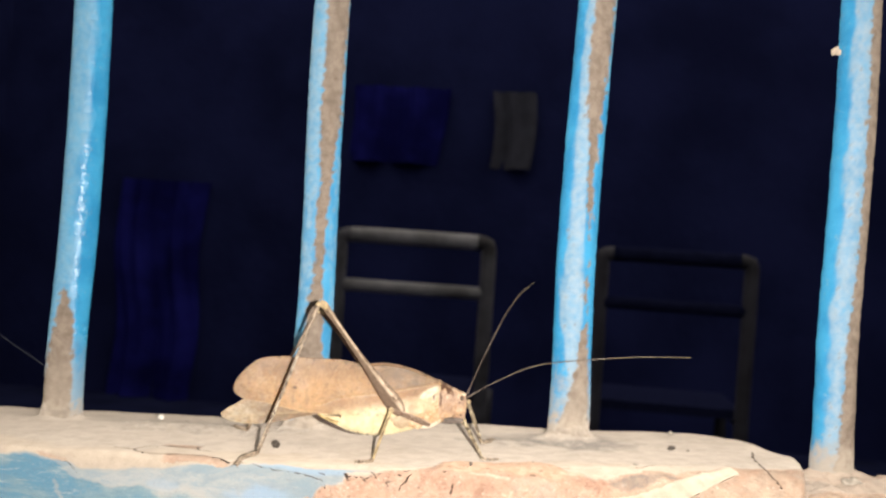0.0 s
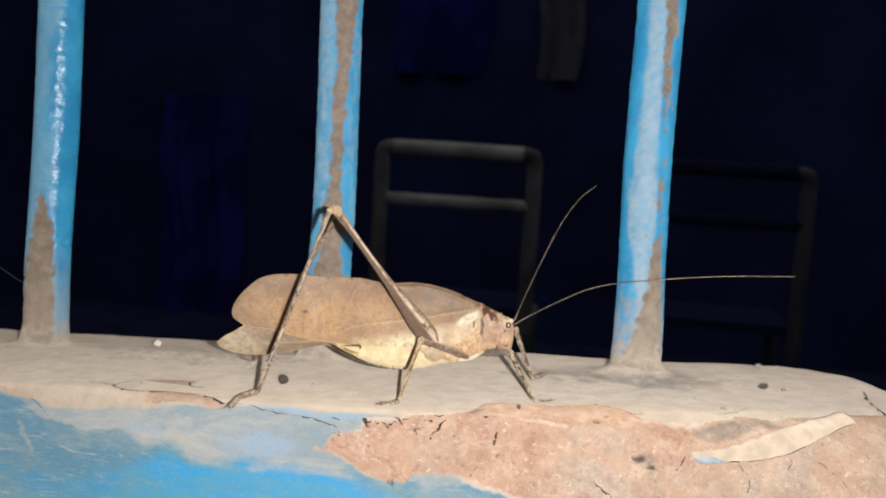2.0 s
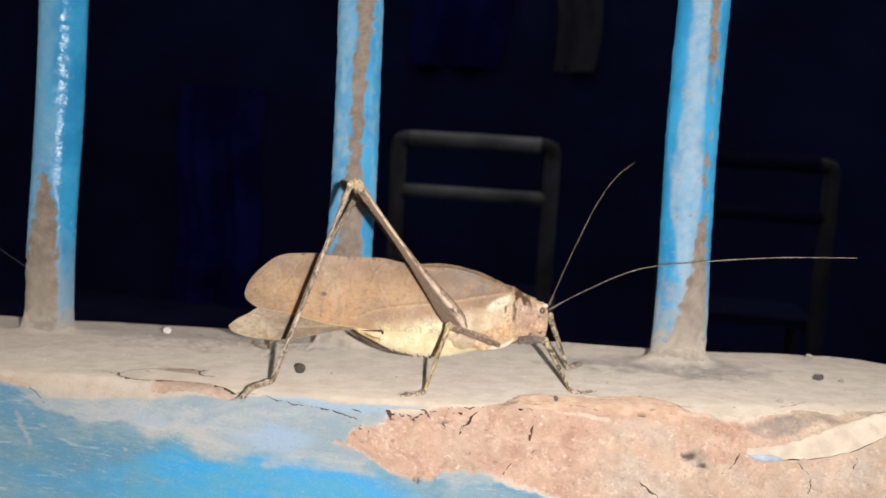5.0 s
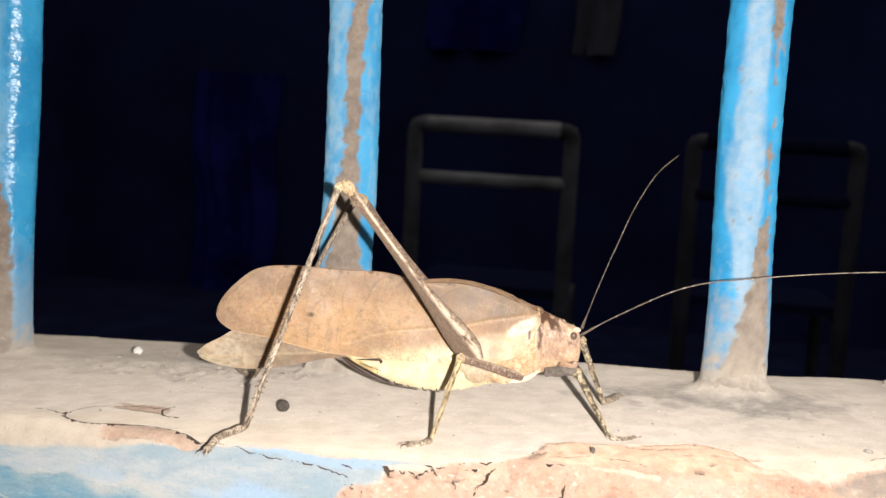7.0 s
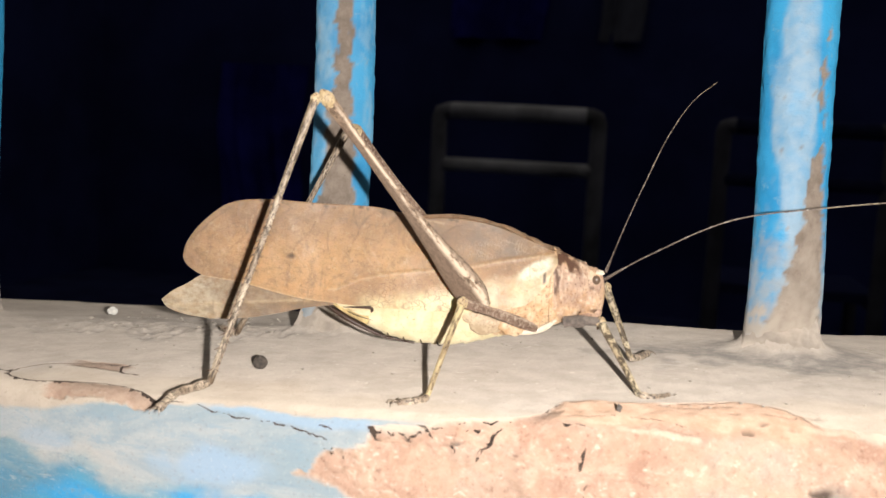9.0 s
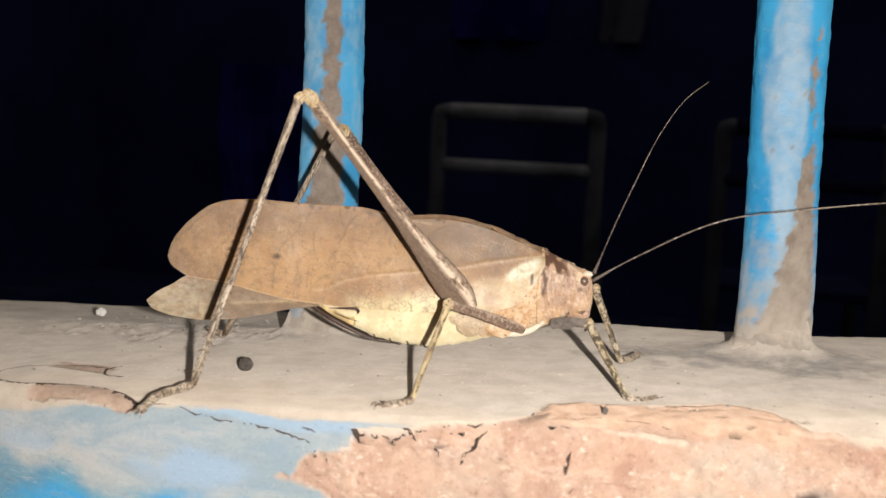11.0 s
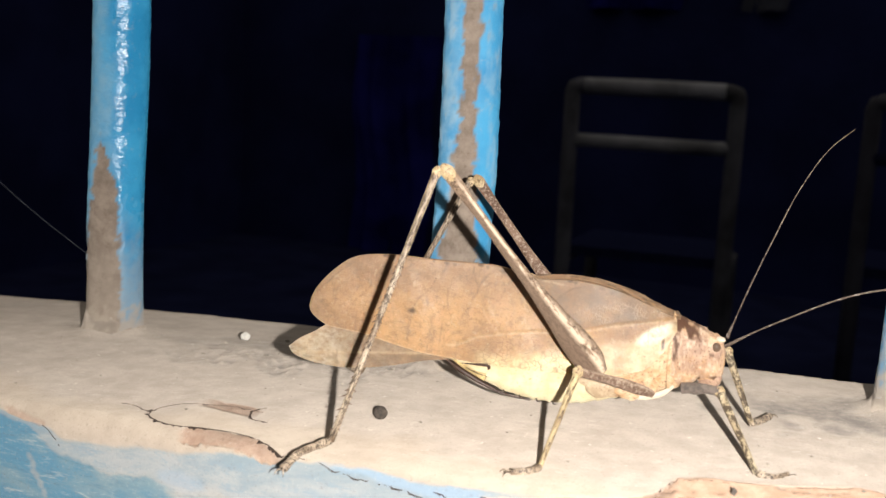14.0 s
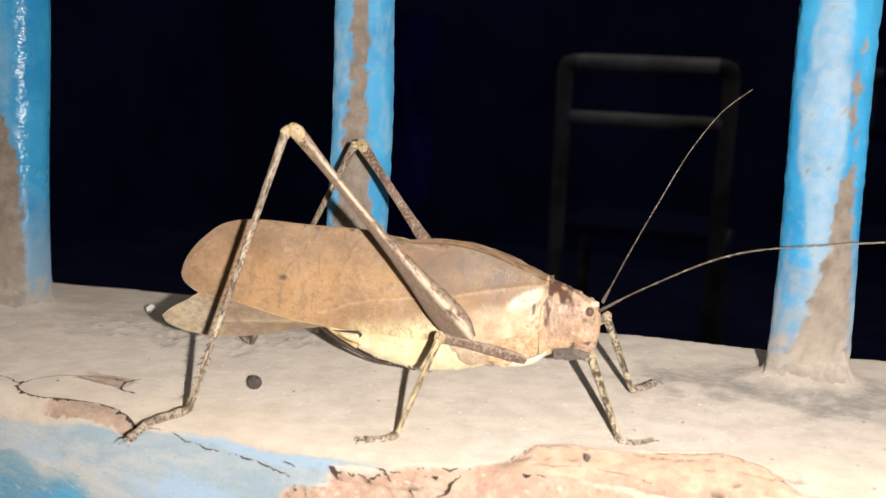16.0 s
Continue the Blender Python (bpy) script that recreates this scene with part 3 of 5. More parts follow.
    chip = 0.8 * step(-0.3, 0.3, D - curve(X, [(-108, -2.6), (-104, -3.8), (-99.5, -4.6), (-92.7, -4.6), (-87.8, -2.9), (-83, -0.5)]) + n3 * 0.3) * step(0.5, -0.5, D - 0.8 + n2 + n3) * step(-107, -105, X + wob * 0.8) * step(-83.5, -86, X + wob)
    ledge = step(-0.5, 0.5, 2.2 + n2 * 1.4 - np.abs(D + 16.6)) * step(-114, -108, X + wob) * step(-98, -101, X + wob) * 0.7
    broken = step(86, 87.5, X + np.maximum(D + 30, 0) * 0.16 + wob * 0.8)
    brick = np.maximum.reduce([brick, chip, ledge, 0.45 * broken])
    streaks = np.array([fbm(x * 0.05, d * 0.42, 13, 5) for x, d in zip(X.ravel(), D.ravel())]).reshape(X.shape)
    soft = curve(X, [(-200, 0.4), (-118, 0.5), (-100, 1.8), (-80, 2.8), (-60, 2.2)])
    blue = step(-1, 1, (D - grey_low + wob * 0.8 + n1 * 0.8 + (n2 * 2.2 + streaks * 2.6) * step(-118, -100, X)) / soft) * (1 - brick)

    def scrape(ax, ad, bx, bd, w):
        q = np.clip(((X - ax) * (bx - ax) + (D - ad) * (bd - ad)) / ((bx - ax) ** 2 + (bd - ad) ** 2), 0, 1)
        return step(w, w * 0.5, np.hypot(X - ax - q * (bx - ax), D - ad - q * (bd - ad)) + n3 * 0.4 + n2 * 0.2)

    scraped = 0.8 * np.maximum(scrape(-139.2, 9.6, -138.3, 11.2, 0.7), scrape(-138, 12.6, -135.8, 16.2, 0.6))
    blue = blue * (1 - scraped)
    haze = np.maximum(step(-0.5, 0.5, D - cream_low + wob * 0.5 + streaks * 0.8), scraped) * (1 - blue) * (1 - brick)
    brick = np.maximum(brick, 0.45 * scrape(-145, 0.6, -137.4, 2.6, 1.1))
    fade = np.clip(step(3.2, -3.2, D - bright + n1 * 7 + n2 * 2.5) + 0.62 * step(-98, -122, X) + n2 * 0.22, 0, 1)
    strip = step(1.5, -1.5, D - curve(X, [(-25, -3), (-8, -4), (4, -1), (12, 1)]) + n2 * 2) * step(-26, -22, X) * step(16, 11, X)
    slab = step(1, -1, D - 10 + n2 * 2) * step(0, 1.5, D - 1.0 * (np.abs(X - 19.5) - 9) * 1.4 - 1) * step(9, 11.5, X) * step(28, 25, X)
    mortar = np.clip(step(-26, 12, X + n1 * 26) * 0.95 + n2 * 0.4 - 0.95 * strip - 0.9 * slab, 0, 1)
    grime_shade = 0.75 * step(0.25, -0.25, (np.hypot((X - 34) / 8.0, (D + 2.2 + 0.45 * (X - 34)) / 2.7) - 1 + n2 * 0.7 + n3 * 0.3))
    # a dark hole, whose shade is put into the colour
    grime_shade = np.maximum(grime_shade, 0.8 * step(1.4, 0.3, np.hypot((X - 15.7) / 2.4, (D - 8.7) / 2.0) + n2 * 0.7))
    grime_shade = np.maximum(grime_shade, 0.95 * step(1.3, 0.5, np.hypot((X - 14 + n1 * 8) / 27, (Y - 333 + n1 * 6) / 14) + n2 * 0.5 + n3 * 0.2) * (D < -30))
    grime_shade = np.maximum(grime_shade, 0.5 * step(1.3, 0.5, np.hypot((X + 118 + n1 * 8) / 34, (Y - 341 + n1 * 5) / 9) + n2 * 0.6 + n3 * 0.2) * (D < -30))
    grime_shade = np.maximum(grime_shade, 0.18 * step(0.15, 0.5, n1 + n2 * 0.3) * (D < -20))
    for bx, r in BARS:
        grime_shade = grime_shade * step(1000 * r + 0.5, 1000 * r + 6, np.hypot(X - 1000 * bx, (Y - 1000 * BAR_Y)) + n2 * 2)
    edge = step(-26, -6, D + n1 * 14 + n2 * 3) * (1 - blue) * step(100, 60, X)
    crack = np.zeros(X.shape)
    for px, pd, r in ((-48, 3.2, 0.7), (-44, 2.6, 0.8), (-37, 3.5, 0.7), (-28, 4, 0.5), (14, 9, 1.3), (17, 11, 0.7), (4, -2, 0.8), (24, 21, 1.1), (-42, 17, 0.7), (2, -9, 0.5), (30, 7, 0.7), (-23, -8.4, 0.55), (-20.3, -9.3, 0.5), (-17, -8.9, 0.45), (5.8, -4.4, 0.9), (9.9, -3, 0.4), (-8, -13.4, 0.55), (-6.4, -13.2, 0.5), (-4.5, -12.9, 0.6), (-2.6, -12.7, 0.5), (-1, -12.8, 0.55), (0.6, -13.3, 0.5), (7, -8.5, 0.6), (8.8, -7.9, 0.5), (10.5, -7.7, 0.7), (12.2, -7.7, 0.5), (14, -7.6, 0.65)):
        crack = np.maximum(crack, step(r * 1.2, r * 0.5, np.hypot(X - px + n3, D - pd + n2)) * 0.85)
    # relief
    gritty = step(1.25, 0.55, np.hypot((X + 112 + n1 * 14) / 36, (Y - 329 + n1 * 6) / 12) + n2 * 0.35) * (D < -30)
    pits = np.clip(n3 * 1.4 + n2 * 0.5, -0.8, 0.9)
    # the gritty band is darker where its pits are deep
    grime_shade = np.maximum(grime_shade, gritty * np.clip(0.34 - 0.5 * pits, 0, 0.8))
    H = n1 * 0.4 + n2 * 0.09 * step(-20, -34, D) + n2 * (0.035 + 0.125 * (D > 0)) + n3 * 0.035 + brick * (n2 * 0.35 + n3 * 0.12)
    terrace = np.floor((n1 * 1.2 + n2 * 0.8) * 3.2) / 3.2
    H -= brick * (1.0 + n3 * 0.5) * (1 - 0.6 * chip) * (0.05 + 0.95 * step(-4, 3, D)) * (1 - 0.9 * strip)
    H += brick * (0.05 + 1.05 * step(-2, 5, D)) * (1 - 0.8 * strip) * terrace
    # tone at the terrace edges, painted because the relief barely shows
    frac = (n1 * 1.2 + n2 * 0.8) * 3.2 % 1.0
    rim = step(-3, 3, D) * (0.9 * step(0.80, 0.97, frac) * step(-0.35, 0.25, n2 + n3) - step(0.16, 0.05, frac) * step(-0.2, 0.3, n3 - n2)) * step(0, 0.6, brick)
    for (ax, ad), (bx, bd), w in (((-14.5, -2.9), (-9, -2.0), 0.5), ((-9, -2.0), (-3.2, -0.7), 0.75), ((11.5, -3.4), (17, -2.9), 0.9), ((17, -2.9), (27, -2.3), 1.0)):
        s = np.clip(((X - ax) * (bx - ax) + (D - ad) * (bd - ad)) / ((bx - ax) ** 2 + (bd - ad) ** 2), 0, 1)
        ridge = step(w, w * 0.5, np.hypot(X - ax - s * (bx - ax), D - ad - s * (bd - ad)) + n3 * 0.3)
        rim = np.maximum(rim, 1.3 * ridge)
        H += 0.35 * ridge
    worn = np.maximum(0.2 * chip, 0.2 * ledge) + 0.35 * np.clip(np.floor(terrace * 3.2 + 0.01) % 3 - 1, 0, 1) * brick
    worn = np.maximum(worn, 0.85 * strip * brick)
    lip = 0.9 * step(0.55, 0.25, np.abs(D - brick_up + 0.3 + wob * ragged)) * step(-52, -50.5, X) * (X < 46) * step(-0.7, -0.2, n2)
    brick = brick * (1 - 0.8 * lip)
    low_rim = 0.85 * step(0.6, 0.25, np.abs(D - brick_low - wob - 0.25)) * step(-34, -20, X) * (X < 7) * step(-0.6, 0, n2)
    lip = np.maximum(lip, low_rim)
    blue = blue * (1 - low_rim)
    brick = brick * (1 - low_rim)
    H += 0.12 * lip
    sky = 0.85 * step(1.25, 0.6, np.hypot((X + 73.5 + 0.3 * (D - 9.7)) / 8.5, (D - 9.6) / 3.1) + n2 * 0.4 + n3 * 0.12)
    sky = np.maximum(sky, 0.75 * step(-0.3, 0.4, D - cream_low + wob * 0.4) * step(0.6, -0.5, D - curve(X, [(-77, -0.8), (-70, 0.6), (-64, 2), (-52, 2.6)]) + n2) * step(-78, -75, X) * step(-47, -51, X))
    sky = np.maximum(sky, 0.35 * step(1.2, 0.5, np.hypot((X + 104) / 7, (D - 8.6) / 1.6) + n2 * 0.5))
    wash = step(1.25, 0.7, np.hypot((X + 84) / 36, (D - 4.5) / 7.5) + n2 * 0.35 + n1 * 0.2)
    H += blue * 0.15 - crack * 1.2 + gritty * pits * 0.42
    for (bx, r), high in zip(BARS, (0.3, 0.45, 0.7, 0.45)):
        rad = np.hypot(X - 1000 * bx, Y - 1000 * BAR_Y)
        H += high * np.where(D < 0, curve(rad, [(0, 5.2), (1000 * r, 5.0), (1000 * r + 1, 3.3), (1000 * r + 2, 2.1), (1000 * r + 4, 1.05), (1000 * r + 8, 0.35), (1000 * r + 13, 0)]) * (1 + n2 * 0.6), 0)
    ny = np.where(D > 0, -np.minimum(D / round_, 1), 0)
    nz = np.sqrt(1 - 0.999 * ny**2)
    Z = Z + H * nz - 8 * broken * step(10, -4, D) * (1 + 0.3 * n2) * (X < 400)
    Y = Y + H * ny
    V = np.stack([X, Y, np.maximum(Z, 250)], -1).reshape(-1, 3) / 1000
    a, b = X.shape
    i = np.arange(a * b).reshape(a, b)
    F = np.stack([i[:-1, :-1], i[1:, :-1], i[1:, 1:], i[:-1, 1:]], -1).reshape(-1, 4)
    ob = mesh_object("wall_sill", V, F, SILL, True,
                     {"brick": brick.ravel(), "blue": blue.ravel(), "fade": fade.ravel(), "mortar": mortar.ravel(), "edge": edge.ravel(), "grime_shade": grime_shade.ravel(), "lip": lip.ravel(), "rim": rim.ravel(), "worn": np.clip(worn, 0, 1).ravel(), "wash": wash.ravel(), "sky": sky.ravel(), "haze": haze.ravel(), "crack": crack.ravel()})
    tagged(ob, "worn cement window sill with flaked blue paint and bare brick", "window sill", "", "structure")
    return ob, xs, ds, np.stack([X, Y, np.maximum(Z, 250)], -1)


sill, SILL_X, SILL_D, SILL_AT = build_wall()


def on_sill(x, d):
    """The place on the sill's skin at x and d, in millimetres."""
    i = int(np.clip(np.searchsorted(SILL_X, x) - 1, 0, len(SILL_X) - 2))
    j = int(np.clip(np.searchsorted(SILL_D, d) - 1, 0, len(SILL_D) - 2))
    a, b = (x - SILL_X[i]) / (SILL_X[i + 1] - SILL_X[i]), (d - SILL_D[j]) / (SILL_D[j + 1] - SILL_D[j])
    g = SILL_AT
    return (1 - a) * ((1 - b) * g[i, j] + b * g[i, j + 1]) + a * ((1 - b) * g[i + 1, j] + b * g[i + 1, j + 1])


def split(line, width, gaps, seed):
    """A crack in the plaster: a flat dark ragged ribbon laid on the skin for the shade inside; it widens, narrows and
    breaks off.
    """
    p = spline([(x, d, 0) for x, d in line], max(8, int(4.5 * sum(math.hypot(b[0] - a[0], b[1] - a[1]) for a, b in zip(line, line[1:])))))
    t = np.gradient(p, axis=0)
    t /= np.linalg.norm(t, axis=1)[:, None]
    verts, faces, last = [], [], False
    for k, (q, w) in enumerate(zip(p, t)):
        n, m = fbm(k * 0.13, seed * 5.1, 0), fbm(k * 0.45, seed * 5.1, 3)
        wide = width * (0.6 + 0.8 * n + 0.25 * m) * min(1, 0.25 + 0.2 * min(k, len(p) - 1 - k))
        on = wide > 0.05 and n > gaps
        if on:
            c = (q[0] - w[1] * n * 0.5 - w[1] * m * 0.12, q[1] + w[0] * n * 0.5 + w[0] * m * 0.12)
            for s in (-1, 1):
                e = on_sill(c[0] - s * w[1] * wide, c[1] + s * w[0] * wide)
                verts.append((e + (0, -0.06, 0.08)) / 1000)
            if last:
                a = len(verts) - 4
                faces.append((a, a + 1, a + 3, a + 2))
        last = on
    part("crack", (verts, faces), CRACK, sill, "dark ragged crack", False)


for seed, (line, width, gaps) in enumerate((
    ([(-126, -9.3), (-121.5, -8.4), (-117.9, -7.3), (-117.5, -10), (-115.7, -13.2), (-111, -15.6), (-105, -17), (-98, -17.5)], 0.2, -0.9),
    ([(-118.2, -8.5), (-117, -5.6), (-112.5, -3.0), (-108.5, -2.7), (-104, -3.9), (-99.5, -4.8), (-92.7, -4.8), (-87.8, -3.0), (-83.7, -0.3)], 0.48, -0.9),
    ([(-99.2, -20), (-100.6, -18), (-100.1, -15.6), (-97.6, -13.0), (-94.4, -13.2)], 0.42, -0.9),
    ([(-84.5, -0.8), (-77.4, -0.6), (-73.8, 0.6), (-68.4, 1.7), (-63.5, 2.2), (-58, 3.4), (-55.4, 4.6), (-54.4, 6.6)], 0.155, -0.95),
    ([(-57.6, 1.9), (-56, 2.0), (-54.9, 2.4)], 0.22, -0.9),
    ([(-50, 1.6), (-48.9, 1.9), (-48.6, 3.0)], 0.55, -0.9),
    ([(-47.6, 1.5), (-46.6, 1.9), (-45.6, 1.9)], 0.24, -0.9),
    ([(-42.6, 0.9), (-41.4, 1.1), (-40.3, 2.4)], 0.5, -0.9),
    ([(-35.6, 0.2), (-34.4, 0.0), (-33.2, -0.4)], 0.42, -0.9),
    ([(-30.4, -1.4), (-31.4, -0.3), (-31.7, 1.2), (-32.7, 3.6), (-33.8, 6.6)], 0.34, -0.9),
    ([(-37.5, 2.8), (-37.4, 4.2), (-36.9, 5.6)], 0.26, -0.9),
    ([(-18.6, 1.3), (-19.0, 3.6), (-19.2, 6.4)], 0.4, -0.9),
    ([(-53, 6.2), (-53.2, 7.0), (-53.8, 8.0)], 0.22, -0.9),
    ([(-50, 1.7), (-46, 1.8), (-42, 1.4), (-38, -0.3), (-33, -1.7), (-29, -2.9)], 0.12, -0.25),
    ([(-25.5, -6.8), (-23, -12.3), (-20, -13.2), (-14, -13.4)], 0.09, -0.4),
    ([(-26, -4.4), (-22, -6.2), (-16, -6.9), (-11.5, -6.2), (-4, -3.4)], 0.11, -0.3),
    ([(-17.6, 9.1), (-18.6, 10.4), (-18, 11.8)], 0.13, -0.8),
    ([(-22.3, -2.8), (-21.6, -2.6), (-20.9, -2.9)], 0.36, -0.9),
    ([(-20.2, -3.2), (-19.6, -2.9), (-19.0, -3.1)], 0.3, -0.9),
    ([(-64.6, 1.6), (-63.2, 2.4), (-60.6, 2.5), (-58.4, 3.5)], 0.13, -0.9),
    ([(-56.4, 5.4), (-55.5, 5.9), (-54.8, 7.0)], 0.2, -0.9),
    ([(-22, 12), (-23.4, 13.4), (-23.9, 15)], 0.13, -0.8),
    ([(4.4, 15.2), (5.8, 16.3), (8.4, 18.6), (9.4, 21.5)], 0.24, -0.9),
    ([(24.6, 6.6), (24.2, 8.6), (22.9, 10.9), (21, 13)], 0.22, -0.9),
    ([(48.4, 3.6), (48.8, 6.4), (48, 9.6)], 0.1, -0.8),
    ([(36.6, 7.5), (38, 9.6), (39.6, 13.2), (39.2, 17)], 0.1, -0.8),
    ([(74.5, -46), (73, -36), (72.6, -28), (73.4, -14), (76, -4)], 0.42, -0.8),
    ([(-137.6, 2.6), (-134.6, 4.6), (-132.2, 7.2)], 0.12, -0.5),
    ([(33, -10), (36, -11.6), (40, -16)], 0.15, -0.7),
    ([(54, 4), (60, 10), (63, 18)], 0.1, -0.6),
)):
    split(line, width, gaps, seed)


def setting():
    """The plain walls of the opening and the dark yard beyond it."""
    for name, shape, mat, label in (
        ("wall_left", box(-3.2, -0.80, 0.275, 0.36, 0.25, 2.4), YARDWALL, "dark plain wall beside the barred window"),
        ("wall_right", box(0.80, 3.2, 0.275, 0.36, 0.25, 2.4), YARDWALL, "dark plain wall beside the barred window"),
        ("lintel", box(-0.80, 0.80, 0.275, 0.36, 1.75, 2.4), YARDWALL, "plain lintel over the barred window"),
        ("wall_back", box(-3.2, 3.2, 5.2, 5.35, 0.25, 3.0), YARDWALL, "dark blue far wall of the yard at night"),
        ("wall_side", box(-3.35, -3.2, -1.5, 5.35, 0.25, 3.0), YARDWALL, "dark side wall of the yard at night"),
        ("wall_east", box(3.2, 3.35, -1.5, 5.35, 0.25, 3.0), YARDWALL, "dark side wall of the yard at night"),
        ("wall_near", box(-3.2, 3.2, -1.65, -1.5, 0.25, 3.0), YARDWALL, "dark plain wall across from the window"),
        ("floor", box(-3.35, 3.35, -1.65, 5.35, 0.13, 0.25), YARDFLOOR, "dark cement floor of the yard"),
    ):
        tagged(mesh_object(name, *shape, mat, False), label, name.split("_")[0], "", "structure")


setting()


# ---- the iron bars -----------------------------------------------------


def build_bar(n, x, r):
    """A round iron bar with layers of flaking paint; u runs from -1 at its left side to 1 at its right, seen from the front."""
    base = sill_top(x) - (0.013 if n == 3 else 0.002)
    zs = np.r_[np.arange(base, 1.165, 0.0007), np.linspace(1.17, 1.76, 40)]
    ph = np.linspace(0, 2 * math.pi, 73)[:-1]
    Zg, P = np.meshgrid(zs, ph, indexing="ij")
    Q = P - radians(FACING[n])
    u = np.where(np.cos(Q) > 0, np.sin(Q), np.sign(np.sin(Q)) * (2 - np.abs(np.sin(Q))))
    h = (Zg - sill_top(x)) * 1000
    n1 = np.array([fbm(3 * n + math.sin(p) * 1.2, math.cos(p) * 1.2, z * 60) for z, p in zip(Zg.ravel(), P.ravel())]).reshape(P.shape)
    n2 = np.array([fbm(7 * n + math.sin(p) * 3.2, math.cos(p) * 3.2, z * 420, 4) for z, p in zip(Zg.ravel(), P.ravel())]).reshape(P.shape)
    e = n2 * 0.16 + n1 * 0.05

    def strip(lo, hi, soft=0.035):
        a, b = curve(h, lo), curve(h, hi)
        return step(-soft, soft, u - a + e) * step(-soft, soft, b - u + e)

    if n == 0:
        bare = strip([(0, -1.1), (25, -0.95), (38, -0.75), (48, -0.6), (52, -0.2)], [(0, 0.35), (15, 0.33), (30, 0.25), (38, 0.05), (45, -0.3), (50, -0.5), (52, -0.6)])
        fade = step(0.25, -0.35, u - curve(h, [(0, 0.3), (40, 0.1), (70, -0.25), (90, -0.45), (110, 0.1), (150, 0.15)]) + n1 * 0.3) * 0.85
        dust = np.maximum(step(10, 3, h + n2 * 5) * 0.9, step(34, 6, h + n2 * 8) * 0.45)
    elif n == 1:
        bare = strip([(0, -0.9), (12, -0.25), (22, -0.35), (27, -0.9), (31, -0.5), (45, -0.5), (56, -0.28), (70, -0.35), (90, -0.15), (100, -0.3), (160, -0.3)],
                     [(0, 0.9), (18, 0.95), (30, 0.5), (40, 0.45), (52, 0.28), (66, 0.3), (80, 0.4), (92, 0.55), (115, 0.9), (160, 1.05)])
        fade = np.clip(step(-0.15, -0.45, u + n1 * 0.3) * (0.35 + 0.6 * step(60, 120, h)) + step(0.0, 0.45, n1 + n2 * 0.3) * 0.5 + 0.12, 0, 1)
        dust = step(12, 2, h + n2 * 6) * 0.8
    elif n == 2:
        low = strip([(0, -0.8), (8, -0.35), (20, 0.1), (30, 0.35), (38, 0.5), (41, 0.7)], [(0, 1.1), (10, 0.95), (30, 0.85), (38, 0.78), (41, 0.6)])
        mid = strip([(44, 0.8), (50, 0.6), (57, 0.6), (63, 0.8)], [(44, 0.7), (50, 0.76), (57, 0.74), (63, 0.7)])
        high = strip([(66, 0.7), (72, 0.55), (86, 0.4), (100, 0.28), (115, 0.05), (130, -0.1), (160, -0.1)], [(66, 0.6), (74, 0.68), (88, 0.68), (100, 0.72), (118, 0.86), (130, 0.95), (160, 0.95)])
        bare = np.maximum.reduce([low, mid, high])
        fade = step(-0.12, 0.12, u - curve(h, [(0, -0.1), (12, -0.15), (35, -0.35), (42, -0.75), (55, -0.7), (75, -0.45), (160, -0.4)]) + n1 * 0.25) * step(0.1, -0.1, u - curve(h, [(0, 0.9), (40, 0.5), (70, 0.4), (160, 0.4)]) + n1 * 0.2)
        dust = np.maximum(step(12, 5, h + n2 * 6) * 0.95, step(30, 6, h + n2 * 14) * 0.6)
    else:
        bare = strip([(-15, 0.2), (10, 0.35), (40, 0.55), (80, 0.65), (160, 0.55)], [(-15, 1.3), (160, 1.3)])
        fade = step(-0.15, 0.1, u + 0.3 + n1 * 0.3) * 0.9
        dust = step(6, -4, h + n2 * 6) * 0.9
    fade = np.clip(fade * (0.85 + n2 * 0.5), 0, 1)
    fade = np.where(np.cos(Q) < 0, 0.3, fade)
    chips = step(0.62, 0.72, n2) * (0.0, 0.25, 0.6, 0.5)[n]
    bare = np.maximum(bare, chips * step(0.2, 0.6, fade))
    rad = r * (1 + (0.012, 0.02, 0.03, 0.03)[n] * n1 - (0.04 * step(25, 70, h) * step(130, 95, h) if n == 1 else 0)) + (0.00012, 0.00022, 0.00022, 0.00025)[n] * n2 - bare * 0.00045 + dust * 0.0006
    lean = 0.0012 * np.sin((Zg - 1.0) * 22 + n * 1.7) * step(1.0, 1.05, Zg)
    V = np.stack([x + lean + rad * np.sin(P), BAR_Y - rad * np.cos(P), Zg], -1).reshape(-1, 3)
    a, b = P.shape
    i = np.arange(a * b).reshape(a, b)
    j = np.roll(i, -1, axis=1)
    F = np.stack([i[:-1], j[:-1], j[1:], i[1:]], -1).reshape(-1, 4)
    ob = mesh_object("window_bar", V, F, BAR, True, {"bare": bare.ravel(), "dull": np.full(bare.size, (0.0, 1.0, 0.55, 0.5)[n]), "fade": fade.ravel(), "dust": dust.ravel(), "glaze": np.full(bare.size, (0.75, 0.55, 0.32, 0.3)[n])})
    what = ("round iron bar in glossy blue paint, bare brown near its foot", "round iron bar in pale blue paint with a long bare strip",
            "round iron bar in blue and chalky grey flaking paint", "round iron bar in blue paint worn to brown along one side")[n]
    tagged(ob, what, "window bar", "bars of the window")
    rows, sides = 16, 64
    verts, faces = [], []
    for i in range(rows):
        for k in range(sides):
            a = 2 * math.pi * k / sides
            w = 1 + 0.55 * fbm(math.cos(a) * 1.1 + n * 4, math.sin(a) * 1.1, 0.3)
            q = i / (rows - 1)
